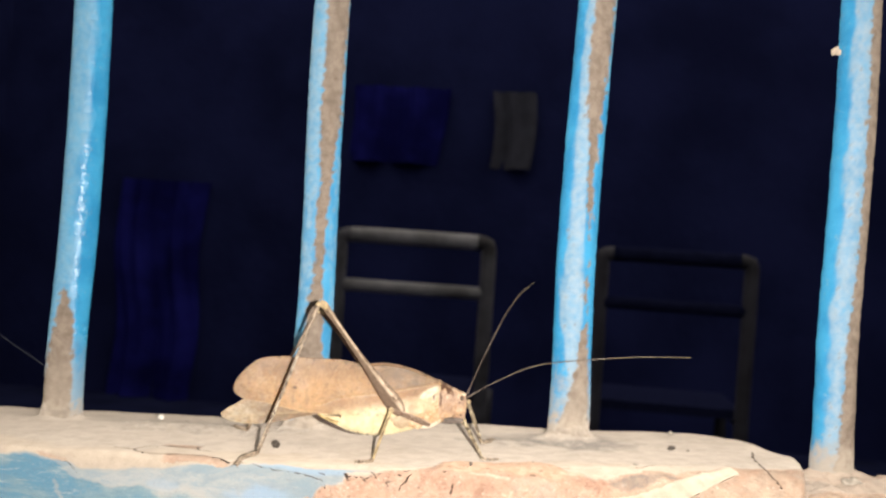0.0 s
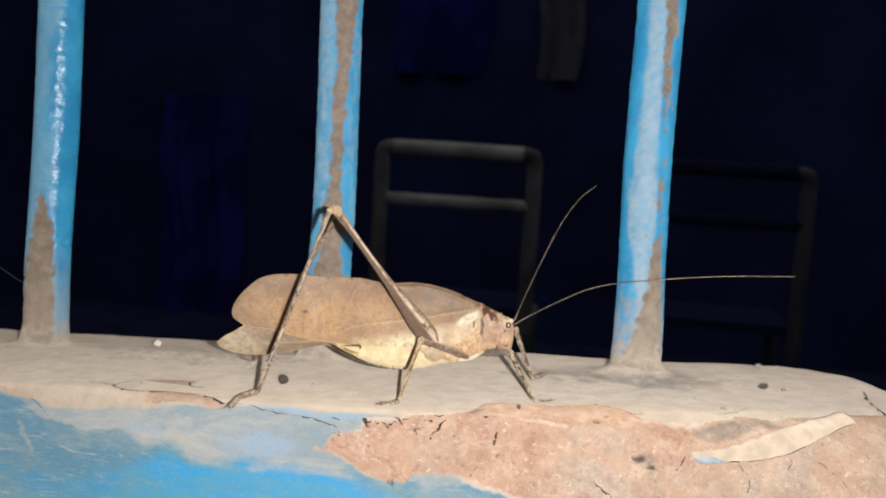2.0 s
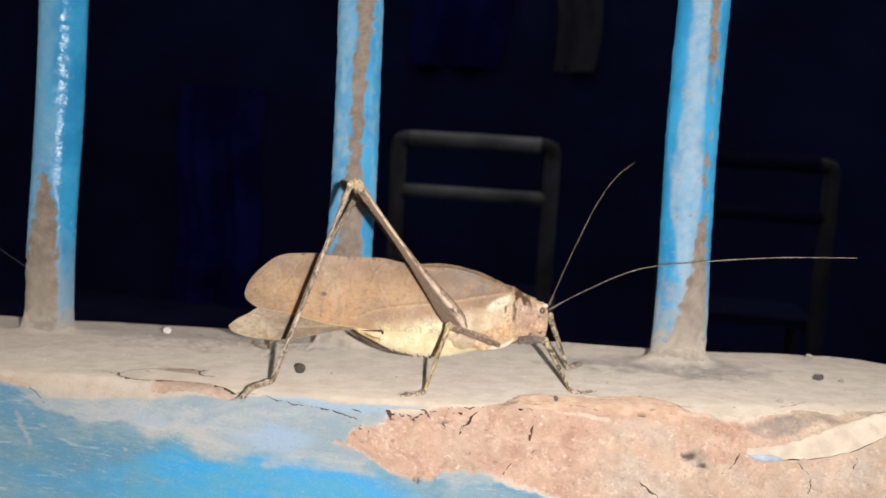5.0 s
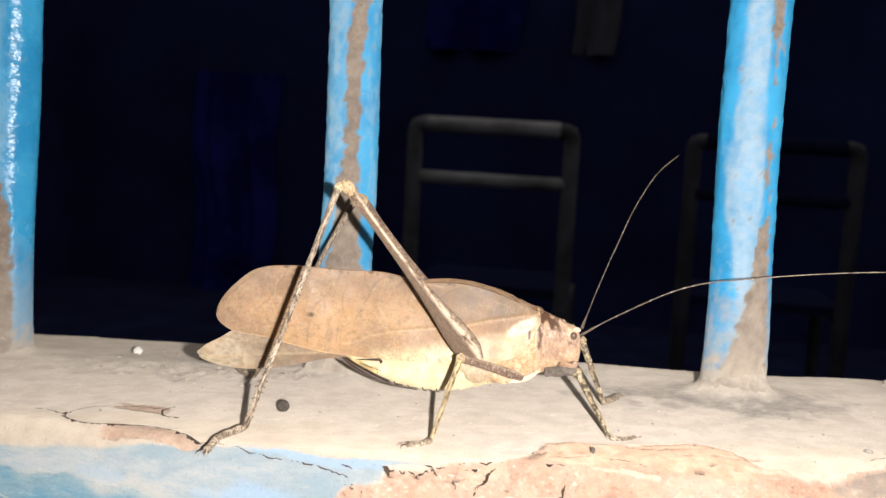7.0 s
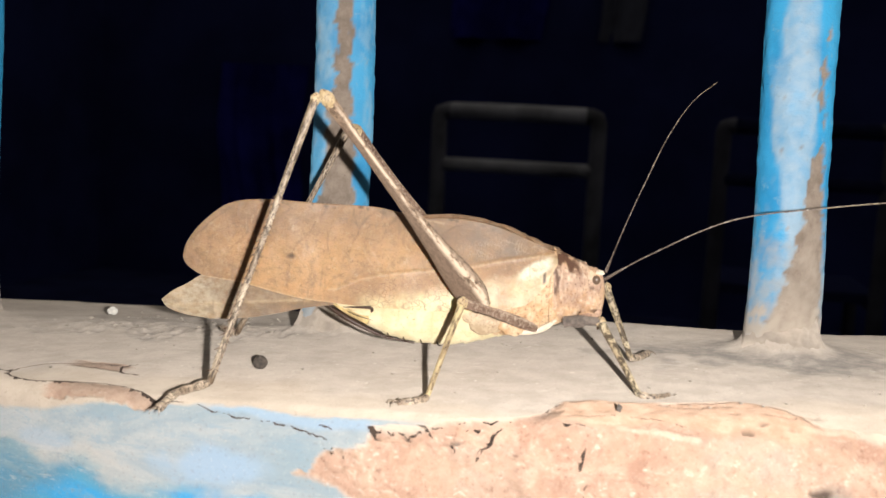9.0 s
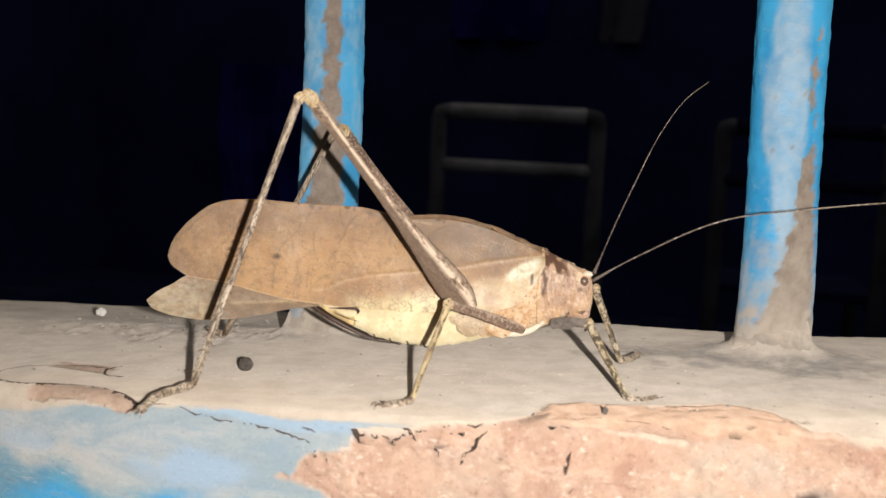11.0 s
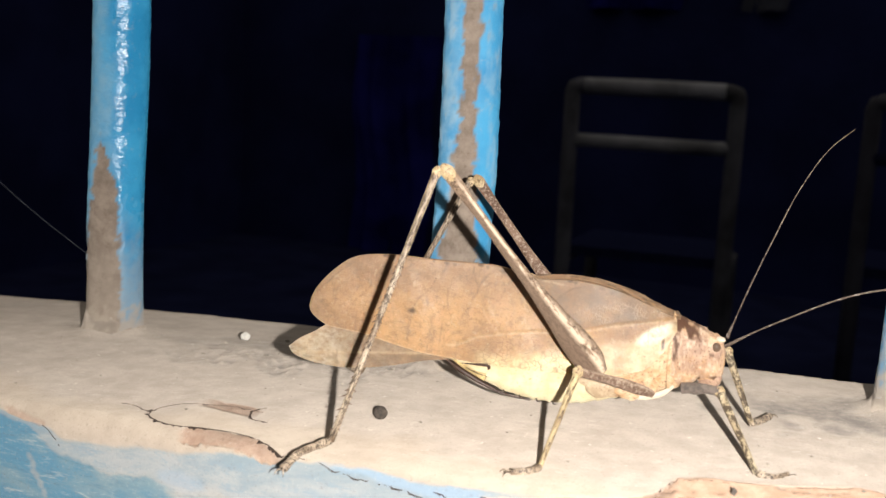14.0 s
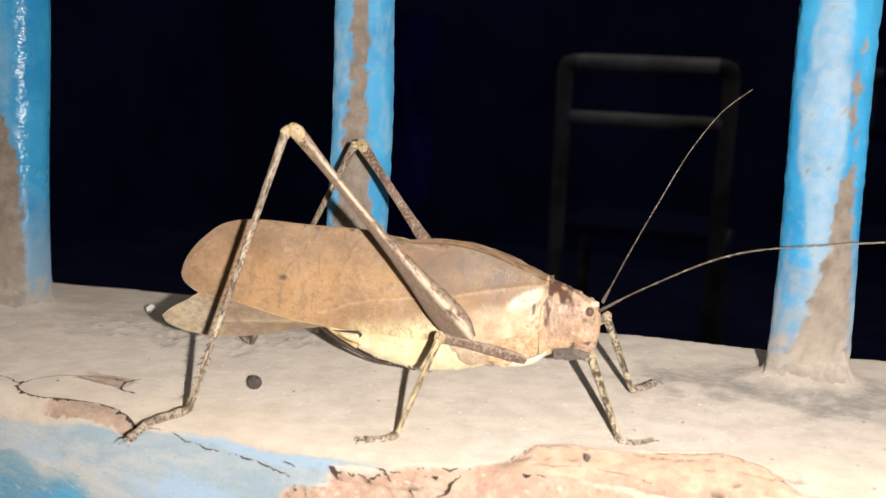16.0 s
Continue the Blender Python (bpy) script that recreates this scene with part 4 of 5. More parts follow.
            rr = r + 0.0002 + 0.0026 * (0.35, 0.6, 0.8, 0.6)[n] * max(0.35, w) * (1 - q) ** 2.2 + 0.00016 * fbm(math.cos(a) * 4, math.sin(a) * 4, i * 0.4 + n) - 0.0010 * q**5
            verts.append((x + rr * math.cos(a), BAR_Y + rr * math.sin(a), base + 0.0018 + (0.0058, 0.006, 0.007, 0.006)[n] * q * max(0.35, 0.3 + w * 0.7)))
    for i in range(rows - 1):
        for k in range(sides):
            a, b = i * sides + k, i * sides + (k + 1) % sides
            faces.append((a, b, b + sides, a + sides))
    part("mortar_foot", (verts, faces), FOOTING, ob, "ragged flared collar of dusty grey mortar")
    return ob


for number, (bar_x, bar_r) in enumerate(BARS):
    build_bar(number, bar_x, bar_r)

# ---- the katydid -------------------------------------------------------
# its own space is in millimetres: x to the head, y to its left side, z up from the sill
O = pose(-0.060, 0.3025, 0.9915, 0, 0, 12)
katydid = thing("katydid", O, "tan leaf-winged katydid with long legs standing on the sill", "insect")

WING_TOP = [(-32.7, 18.35), (-32.66, 18.9), (-32.5, 19.6), (-32.2, 20.4), (-31.3, 22), (-29, 24.7), (-25, 27.7), (-21.9, 28.5), (-17, 28.8), (-11.8, 28.6), (0, 28.4), (5, 27.6), (9, 26.9), (14.5, 27.2), (18.6, 26.9), (23.6, 25.7), (28.8, 23.7), (32.6, 22.2)]
WING_LOW = [(-32.7, 18.3), (-32.62, 17.8), (-32.4, 17.25), (-32, 16.7), (-30.5, 15.6), (-29, 14.9), (-22, 14.0), (-16, 12.7), (-10, 11.8), (-4, 11.5), (0, 11.4), (10, 11.4), (20, 11.8), (27, 13.2), (30.5, 16.5), (32.6, 20.5)]
WING_VEIN = [(-32, 15), (-20, 13.6), (-6.1, 13.9), (-0.7, 16.1), (7.2, 17.7), (15.2, 18.6), (23, 20.4), (32.6, 22)]
WING_OUT = [(-33, 0.5), (-20, 1.4), (-5, 3.2), (2, 4.6), (8, 5.3), (20, 5.7), (28, 5.5), (33, 4.8)]
WING_RIDGE = [(-33, 0.2), (2, 0.35), (10, 1.3), (18, 2.2), (28, 2.6), (33, 2.6)]


def tegmen(side):
    """One leathery fore wing: a thin curved blade with its raised main vein."""
    xs, vs = np.linspace(-32.7, 32.6, 260), np.linspace(0, 1, 90)
    xs = np.sort(np.r_[xs, np.linspace(-32.68, -29, 30)])
    X, v = np.meshgrid(xs, vs, indexing="ij")
    hi, lo = curve(X, WING_TOP), curve(X, WING_LOW)
    Zc = hi + (lo - hi) * v
    vein = curve(X, WING_VEIN)
    d = np.abs(Zc - vein) * step(-16, -6, X) + 9 * step(-6, -16, X)
    out, ridge = curve(X, WING_OUT), curve(X, WING_RIDGE)
    Yc = ridge + (out - ridge) * np.sin(np.clip(v, 0, 1) * math.pi / 2) ** 1.2
    wave = np.array([fbm(x * 0.10, z * 0.12, side) for x, z in zip(X.ravel(), Zc.ravel())]).reshape(X.shape)
    Yc = Yc + 0.16 * np.exp(-((d / 0.35) ** 2)) + wave * 0.28
    Xc = X + wave * 0.05
    ribs = np.zeros(X.shape)
    for k in range(8):
        rx = -9 + 3.3 * k + 1.1 * math.sin(k * 2.7)
        ribs = np.maximum(ribs, np.exp(-(((X - rx + (Zc - vein) * 0.42 + wave * 1.2) / 0.17) ** 2)) * step(0.4, 1.4, Zc - vein) * step(8.5, 3.5, Zc - vein))
    veins = np.clip(np.exp(-((d / 0.22) ** 2)) * 0.62 + ribs * 0.28 * step(-0.2, 0.3, wave), 0, 1)
    line = np.zeros(X.shape)
    for x0, lean_, far in ((-24.5, 0.75, 9), (-18.5, 0.62, 12), (-13, 0.55, 9), (-7.5, 0.5, 13), (-3.5, -0.5, 6), (0.5, 0.45, 12), (4.5, 0.3, 8)):
        line = np.maximum(line, 0.55 * np.exp(-(((X - x0 + (28.5 - Zc) * lean_ + wave * 2.2) / 0.16) ** 2)) * step(far, far - 4, 28.5 - Zc))
    line = np.maximum(line, 0.8 * np.exp(-(((Zc - curve(X, [(9, 22.3), (11.9, 23.6), (13.5, 24.9), (15.3, 25.9), (18, 26.2), (33, 26.4)]) + wave * 0.3) / 0.13) ** 2)) * step(10.5, 11.5, X) * step(17, 15.2, X))
    mesh = step(0.2, 0.9, Zc - vein) * step(4.4, 2.6, Zc - vein + wave * 0.8) * step(14.5, 18, X) * step(31.6, 30, X)
    below = step(0.3, 1.4, vein - Zc)
    warm = step(-33, -18, X) * step(24, 15, X) * step(26, 19, Zc)
    net = below * step(-9, 0, X) * step(24, 14, X) + 0.35 * step(9, 14, X) * (1 - below) * step(31, 28, X)
    second = curve(X, [(6, 26.9), (14, 26.1), (20, 24.7), (26, 23.3), (32, 22.3)])
    veins = np.maximum(veins, 0.4 * np.exp(-(((Zc - second) / 0.2) ** 2)) * step(7, 11, X) * step(-0.3, 0.1, wave))
    veins = np.maximum(veins, 0.55 * step(0.975, 0.995, v) * step(-2, -8, X))
    pale = np.clip(step(1.3, 3.4, vein - Zc + wave * 0.9) * curve(X, [(-8, 0.0), (2, 0.2), (10, 0.4), (17, 0.55), (23, 0.7), (27, 1), (33, 1)]) * curve(vein - Zc, [(0, 0), (2, 0.5), (4, 1), (9, 1)]), 0, 1)
    pale = np.maximum(pale, 0.8 * step(30.2, 31.6, X + wave) * step(0.2, 1, vein - Zc))
    # grey-brown fields, darkened further for the shade on the wing's upturned back
    grey = step(-0.5, 1, Zc - vein) * step(9, 13, X + (Zc - 22) * 0.5) * step(31, 28, X) + 0.5 * step(0.12, 0.04, v) * (X > 2)
    grey = grey + 0.3 * step(22, 27, Zc + wave * 3) * (X < 9) + 0.45 * step(-22, -30, X + wave * 6)
    spot = step(1.5, 0.6, np.hypot((X + 13.4) * 0.8, (Zc - 19.3) * 1.3) + wave * 0.9)
    spot = np.maximum(spot, step(1.2, 0.7, np.hypot((X - 30.3 + wave * 0.4) * 3.4, (Zc - 18.0) * 1.0)))
    for q in range(15):
        spot = np.maximum(spot, step(0.42, 0.2, np.hypot((X + 19 - 2.7 * q - 1.1 * math.sin(q * 2.3)) * (0.6 + 0.5 * (q % 2)), (v - 0.012 - 0.012 * ((q * 7) % 3)) * 17) + wave * 0.25) * (0.9 - 0.25 * (q % 3)))
    cream = step(0.80, 0.99, v + wave * 0.12) * step(-3, 3, X) * step(23, 19, X)
    # the cream shoulder, whitened further for the highlight on it
    white = step(1.3, 0.4, np.hypot((X - 28.8) / 2.6, (Zc - 19.2 - 0.45 * (X - 28.8)) / 1.2) + wave * 0.5)
    t = 0.13
    V1 = np.stack([Xc, -side * (Yc + t), Zc], -1).reshape(-1, 3)
    V2 = np.stack([Xc, -side * (Yc - t), Zc], -1).reshape(-1, 3)
    a, b = X.shape
    i = np.arange(a * b).reshape(a, b)
    F = [*np.stack([i[:-1, :-1], i[1:, :-1], i[1:, 1:], i[:-1, 1:]], -1).reshape(-1, 4)]
    F += [tuple(reversed([int(w) + a * b for w in f])) for f in F]
    ring = [*i[:, 0], *i[-1, 1:], *i[-2::-1, -1], *i[0, -2:0:-1]]
    F += [(p, q, q + a * b, p + a * b) for p, q in zip(ring, ring[1:] + ring[:1])]
    attrs = {"vein": veins, "pale": pale, "grey": np.clip(grey, 0, 1), "spot": spot, "warm": warm, "net": net, "line": np.clip(line, 0, 1), "mesh": np.clip(mesh, 0, 1), "cream": cream, "white": white}
    return (np.vstack([V1, V2]) / 1000, F), {k: np.tile(w.ravel(), 2) for k, w in attrs.items()}


for side in (1, -1):
    wing_shape, wing_attrs = tegmen(side)
    part("fore_wing", wing_shape, WING, katydid, "tan leaf-like fore wing with fine veins", True, wing_attrs)


def hind_wing(side):
    """The folded hind wing, whose pointed tip shows under the fore wing."""
    xs, vs = np.linspace(-36.4, 2, 90), np.linspace(0, 1, 24)
    X, v = np.meshgrid(xs, vs, indexing="ij")
    hi = curve(X, [(-36.4, 10.2), (-34.5, 11.8), (-32, 13.2), (-29, 15), (-20, 16), (2, 16)])
    lo = curve(X, [(-36.4, 10), (-35.6, 8.9), (-34, 8.2), (-31, 7.5), (-26.7, 7.2), (-21.6, 7.6), (-16.4, 8.6), (-9.3, 10.3), (2, 11.6)])
    Zc = hi + (lo - hi) * v
    w = np.array([fbm(x * 0.16, z * 0.22, 3 + side) for x, z in zip(X.ravel(), Zc.ravel())]).reshape(X.shape)
    Yc = curve(X, [(-36.4, 0.1), (-20, 0.7), (2, 1.6)]) * (1 - 0.45 * step(0.5, 1, v)) + 0.18 * w
    Y1, Y2 = -side * (Yc + 0.08), -side * (Yc - 0.06)
    a, b = X.shape
    i = np.arange(a * b).reshape(a, b)
    F = [*np.stack([i[:-1, :-1], i[1:, :-1], i[1:, 1:], i[:-1, 1:]], -1).reshape(-1, 4)]
    F += [tuple(reversed([int(k) + a * b for k in f])) for f in F]
    V = np.vstack([np.stack([X, y, Zc], -1).reshape(-1, 3) for y in (Y1, Y2)]) / 1000
    ribs = np.clip(np.exp(-((((Zc - 9.2 - (X + 36) * 0.09) / 0.25)) ** 2)) * 0.6 + step(0.2, 0.5, w) * 0.25, 0, 1)
    pale = step(-20, -28, X) * (0.35 + 0.5 * w)
    grey = np.clip(0.35 + step(-28, -18, X) * 0.6 - 0.4 * w, 0, 1)
    attrs = {"vein": ribs, "pale": np.clip(pale, 0, 1), "grey": grey, "spot": 0.4 * step(0.30, 0.42, w) * step(-16, -26, X) * step(0.3, 0.6, v), "frost": np.clip(0.45 * step(-24, -30, X) + 0.3 * step(-10, -24, X), 0, 1)}
    return (V, F), {k: np.tile(q.ravel(), 2) for k, q in attrs.items()}


for side in (1, -1):
    wing_shape, wing_attrs = hind_wing(side)
    part("hind_wing", wing_shape, WING, katydid, "folded pale hind wing with a pointed tip", True, wing_attrs)


def loft(rows, sides=28, rings=None, ridge=0.0, pitch=3.0, power=1.0):
    """A body from rows of (x, lowest z, highest z, half width); ridge gives it overlapping segments."""
    r = np.array(rows, float)
    xs = np.linspace(r[0, 0], r[-1, 0], rings or 4 * len(r))
    verts = []
    for x in xs:
        lo, hi, w = (np.interp(x, r[:, 0], r[:, k]) for k in (1, 2, 3))
        g = 1 + ridge * (1 - ((x / pitch) % 1.0)) if ridge else 1
        for k in range(sides):
            a = 2 * math.pi * k / sides
            c, s = math.cos(a), math.sin(a)
            c, s = math.copysign(abs(c) ** power, c), math.copysign(abs(s) ** power, s)
            verts.append((x / 1000, w * g * c / 1000, ((lo + hi) / 2 + (hi - lo) / 2 * g * s) / 1000))
    n = len(xs)
    faces = [(i * sides + k, i * sides + (k + 1) % sides, (i + 1) * sides + (k + 1) % sides, (i + 1) * sides + k) for i in range(n - 1) for k in range(sides)]
    return verts, faces + [tuple(reversed(range(sides))), tuple((n - 1) * sides + k for k in range(sides))]


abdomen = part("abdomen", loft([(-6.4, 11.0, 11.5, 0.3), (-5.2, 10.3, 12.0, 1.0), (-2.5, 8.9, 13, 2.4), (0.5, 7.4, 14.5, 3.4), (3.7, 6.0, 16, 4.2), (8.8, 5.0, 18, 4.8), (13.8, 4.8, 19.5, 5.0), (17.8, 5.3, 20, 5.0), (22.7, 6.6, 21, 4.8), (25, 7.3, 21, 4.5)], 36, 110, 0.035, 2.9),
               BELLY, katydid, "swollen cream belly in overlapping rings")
part("ovipositor", join(tube(spline([(0.6, -3.1, 8.8), (-3, -1.6, 9.9), (-7.2, -0.3, 11.7)], 8), [0.8, 0.6, 0.12], 8, 0.5),
                        tube(spline([(0.4, -3.5, 9.7), (-1.2, -2.9, 9.9), (-3.4, -2.1, 10.5)], 6), [0.4, 0.4, 0.1], 8)), STRAW, abdomen, "pointed straw-coloured tail plate")
# solid dark wedge that stands for the shade in a gap
part("tail_gap", join(tube(spline([(-3.8, -3.6, 11.0), (-1.4, -4.2, 11.2), (1.05, -4.6, 11.35)], 12), [0.05, 0.14, 0.22, 0.3], 8, 0.6), tube(spline([(1.05, -4.6, 11.3), (1.2, -4.2, 10.8), (1.0, -4.0, 10.4)], 8), [0.28, 0.35, 0.12], 8, 0.6)), DARKSKIN, abdomen, "dark wedge for the shade in the gap at the belly's end")
part("tail_plate", tube(spline([(-2.7, -3.3, 10.6), (-0.8, -3.8, 10.3), (1.0, -4.0, 10.3)], 12), [0.05, 0.35, 0.55, 0.6], 10, 0.4), BELLY, abdomen, "pale yellow plate at the tail")
part("tail_seam", tube(spline([(-3.0, -3.3, 10.25), (-1.1, -3.75, 9.6), (1.5, -4.05, 9.0)], 12), [0.05, 0.09, 0.07, 0.04], 6), DARKSKIN, abdomen, "fine brown seam under the tail plate")
# dark tube added in place of the shade under the belly
part("shade_band", tube(spline([(-7.0, -0.4, 10.7), (-5.8, -0.5, 9.9), (-3.1, -1.0, 8.5), (0, -1.2, 7.05), (3.3, -1.4, 5.8), (8.6, -1.4, 4.9)], 40), [0.1, 0.45, 0.42, 0.3, 0.2, 0.14, 0.08], 12), DARKSKIN, abdomen, "dark brown tube for the shade under the belly")
part("belly_seam", join(*[tube(spline([(x, -3.4 - 0.02 * x, z + 1.0), (x + 0.3, -2.4, z + 0.1), (x + 0.8, -1.4, z - 0.15)], 5), [0.09, 0.13, 0.07], 5)
                          for x, z in ((4.0, 5.9), (6.8, 5.3), (9.8, 5.0), (12.6, 4.85))]), DARKSKIN, abdomen, "dark ring seams under the belly")
thorax = part("thorax", loft([(19, 7.2, 18, 4.2), (22, 6.6, 19.5, 5.3), (25, 7.0, 20.5, 5.5), (28, 7.8, 21.5, 5.2), (31, 8.4, 22, 4.6), (34, 9.6, 21.5, 3.6)], 32, 40), THORAX, katydid, "tan speckled side of the chest")
part("coxa", join(blob(20.8, -4.3, 9.7, 3.1, 1.3, 2.2, 4, 0.2, 18, 26), blob(18.6, -4.4, 10.6, 1.9, 1.0, 1.4, 9, 0.2, 14, 20)), COXA, thorax, "grey-tan base of the jumping leg")
part("coxa", join(blob(25.4, -4.2, 9.9, 2.4, 1.3, 2.0, 5, 0.5, 16, 24), blob(28.6, -3.9, 10.2, 2.0, 1.1, 1.7, 6, 0.5, 16, 24)), THORAX, thorax, "cream mottled base of the middle leg")
part("chest_rim", tube(spline([(26.2, -4.4, 8.1), (28.6, -4.5, 8.5), (31, -4.3, 9.3), (33.0, -3.9, 10.7)], 14), [0.25, 0.5, 0.55, 0.25], 10, 0.7), WHITEMARK, thorax, "ivory lower rim of the chest")



def dorsal():
    xs, vs = np.linspace(6, 33.2, 60), np.linspace(-1, 1, 15)
    X, v = np.meshgrid(xs, vs, indexing="ij")
    w = curve(X, [(6, 0.4), (10, 1.3), (18, 2.3), (28, 2.8), (33.2, 2.8)])
    wob = np.array([fbm(x * 0.35, q * 1.5, 2) for x, q in zip(X.ravel(), v.ravel())]).reshape(X.shape)
    Zc = curve(X, WING_TOP) + 0.55 * (1 - v**2) * step(6, 11, X) + (0.22 + 0.3 * step(18, 26, X)) * wob + 0.25 * step(0.75, 1, np.abs(v))
    a, b = X.shape
    i = np.arange(a * b).reshape(a, b)
    F = [*np.stack([i[:-1, :-1], i[1:, :-1], i[1:, 1:], i[:-1, 1:]], -1).reshape(-1, 4)]
    F += [tuple(reversed([int(k) + a * b for k in f])) for f in F]
    V = np.vstack([np.stack([X, w * v, Zc - dz], -1).reshape(-1, 3) for dz in (0, 0.3)]) / 1000
    z = np.zeros(X.shape)
    attrs = {"vein": 0.6 * step(0.8, 0.95, np.abs(v)), "pale": z, "grey": z + 0.3, "spot": step(0.25, 0.5, wob + 0.18 * step(18, 26, X)) * 0.85}
    return (V, F), {k: np.tile(q.ravel(), 2) for k, q in attrs.items()}


wing_shape, wing_attrs = dorsal()
part("wing_back", wing_shape, WING, katydid, "brown ridged back where the wings meet", True, wing_attrs)

def flecked(shape, band):
    """The dark marks of a body part: how far each of its points lies in the band, broken up by noise."""
    v = np.array(shape[0]) * 1000
    n = np.array([fbm(x * 0.55, y * 0.55, z * 0.55) for x, y, z in v])
    f = np.array([fbm(x * 1.3, y * 1.3, z * 1.3 + 7) for x, y, z in v])
    x, z = v[:, 0], v[:, 2]
    mid = v.mean(0)
    out = (v - (0, mid[1], mid[2])) * (0, 1, 1)
    out /= np.linalg.norm(out, axis=1)[:, None] + 1e-6
    v = v + out * (0.30 * n + 0.16 * f)[:, None]
    attrs = {"mark": np.clip(band(x, v[:, 1], z, n), 0, 1), "warm": np.clip(step(16.5, 13.5, z + n * 3) * 0.8 + step(20.4, 21.4, z + 0.42 * (x - 33)), 0, 1), "pale": np.clip(step(0.0, 0.35, f + 0.5 * n) * 0.8, 0, 1)}
    return (v / 1000, shape[1]), attrs


shape, attrs = flecked(loft([(31.4, 11.5, 22.6, 3.9), (32.2, 10.0, 22.7, 4.3), (34, 9.9, 22.1, 4.1), (36.2, 10.8, 21.2, 3.8), (38.0, 12.2, 20.4, 3.3), (38.7, 13.2, 19.8, 2.7)], 72, 80, 0, 3, 0.85),
                       lambda x, y, z, n: step(1.5, 0.95, np.abs(z - (21.75 - 0.42 * (x - 32.5)) + n * 0.9 + 0.35 * np.sin(x * 3.1))) * step(32.2, 32.8, x) * step(38.6, 37.8, x) * step(38.4, 35.5, x + n * 2)
                       + 0.9 * step(0.42, 0.2, np.abs(x - 32.75 + n * 0.7)) * step(14, 16, z + n * 3) * step(20.5, 19, z))
pronotum = part("pronotum", shape, HEADSKIN, katydid, "buff saddle-shaped neck shield with dark blotches", True, attrs)
part("neck_rim", tube(spline([(32.0, -4.35, 10.4), (31.7, -4.55, 15), (31.9, -4.1, 19.5), (32.3, -2.2, 22.4), (32.3, 0, 22.9)], 16), [0.32, 0.3, 0.26], 6), THORAX, pronotum)
shape, attrs = flecked(loft([(36.6, 11.8, 19.6, 2.6), (37.6, 11.0, 20.2, 3.1), (39.0, 10.8, 20.0, 3.2), (40.2, 11.0, 19.4, 2.8), (40.9, 11.6, 18.6, 2.2), (41.3, 12.6, 17.6, 1.4), (41.5, 13.6, 16.8, 0.7)], 60, 60, 0, 3, 0.9),
                       lambda x, y, z, n: step(0.5, 0.25, np.abs(x - 36.6 - 0.25 * np.sin(z * 1.7) + n * 0.5)) * step(14.2, 13.4, z) + 0.8 * step(0.5, 0.2, np.hypot(x - 39.0, (z - 16.5) * 1.3) + n * 0.5)
                       + 0.9 * step(0.45, 0.15, np.abs(z - 12.3 + n * 0.8)) * step(38.2, 39.5, x))
head = part("head", shape, HEADSKIN, katydid, "buff speckled upright head", True, attrs)
for side in (1, -1):
    part("eye", blob(39.55, -side * 2.8, 17.9, 0.72, 0.62, 0.82, 1, 0.0, 12, 18), EYE, head, "round glossy brown eye")
part("brow_mark", blob(40.2, -1.4, 19.05, 0.8, 1.1, 0.42, 2, 0.5), WHITEMARK, head, "ivory spot on the brow")
part("palp_tip", blob(35.0, -3.7, 10.5, 0.75, 0.5, 0.45, 7, 0.4), WHITEMARK, head, "ivory tip of the mouth feeler")
part("jaw", join(blob(38.9, -1.4, 11.1, 1.6, 1.8, 1.0, 3, 0.3), blob(40.3, -1.1, 12.1, 0.9, 1.4, 1.1, 5, 0.3), tube(spline([(39.6, -2.2, 11.6), (40.6, -2.6, 10.4), (40.3, -2.7, 9.3)], 8), [0.35, 0.28, 0.2], 7)), HEADSKIN, head)
part("palp", tube(spline([(34.4, -3.1, 10.2), (36.6, -3.8, 10.4), (39.6, -3.4, 11.0)], 12), [0.3, 0.6, 0.85, 0.8, 0.55, 0.25], 12, 0.6, power=0.7), GREYSKIN, head, "folded front thigh in a shaded grey")


def feeler(points, name):
    p = spline(points, 90)
    r = np.interp(np.linspace(0, 1, 90), [0, 0.03, 0.06, 0.5, 1], [0.30, 0.26, 0.14, 0.115, 0.05])
    r = r * (1 + 0.12 * np.sin(np.arange(90) * 2.1))
    shape = tube(p, r, 6)
    far = np.clip(np.interp(np.arange(len(shape[0])) // 6, [0, 28, 60, 90], [0, 0, 0.55, 1.0]), 0, 1)
    return part("antenna", shape, FEELER, head, name, True, {"pale": far})


feeler([(41.6, 0.5, 19.0), (45.9, 9, 26.8), (50.5, 17, 34.7), (56.8, 27, 44.9), (63.4, 35.5, 52.5), (68.6, 40.5, 56.3)], "long thin brown feeler pointing up")
feeler([(41.1, -1.2, 17.8), (44.9, -2.0, 20.5), (49.8, -3.1, 23.6), (61.0, -5.4, 29.5), (75.6, -8.2, 32.6), (92.2, -11.6, 35.0), (109.6, -15.2, 36.4)], "long thin brown feeler pointing forward")


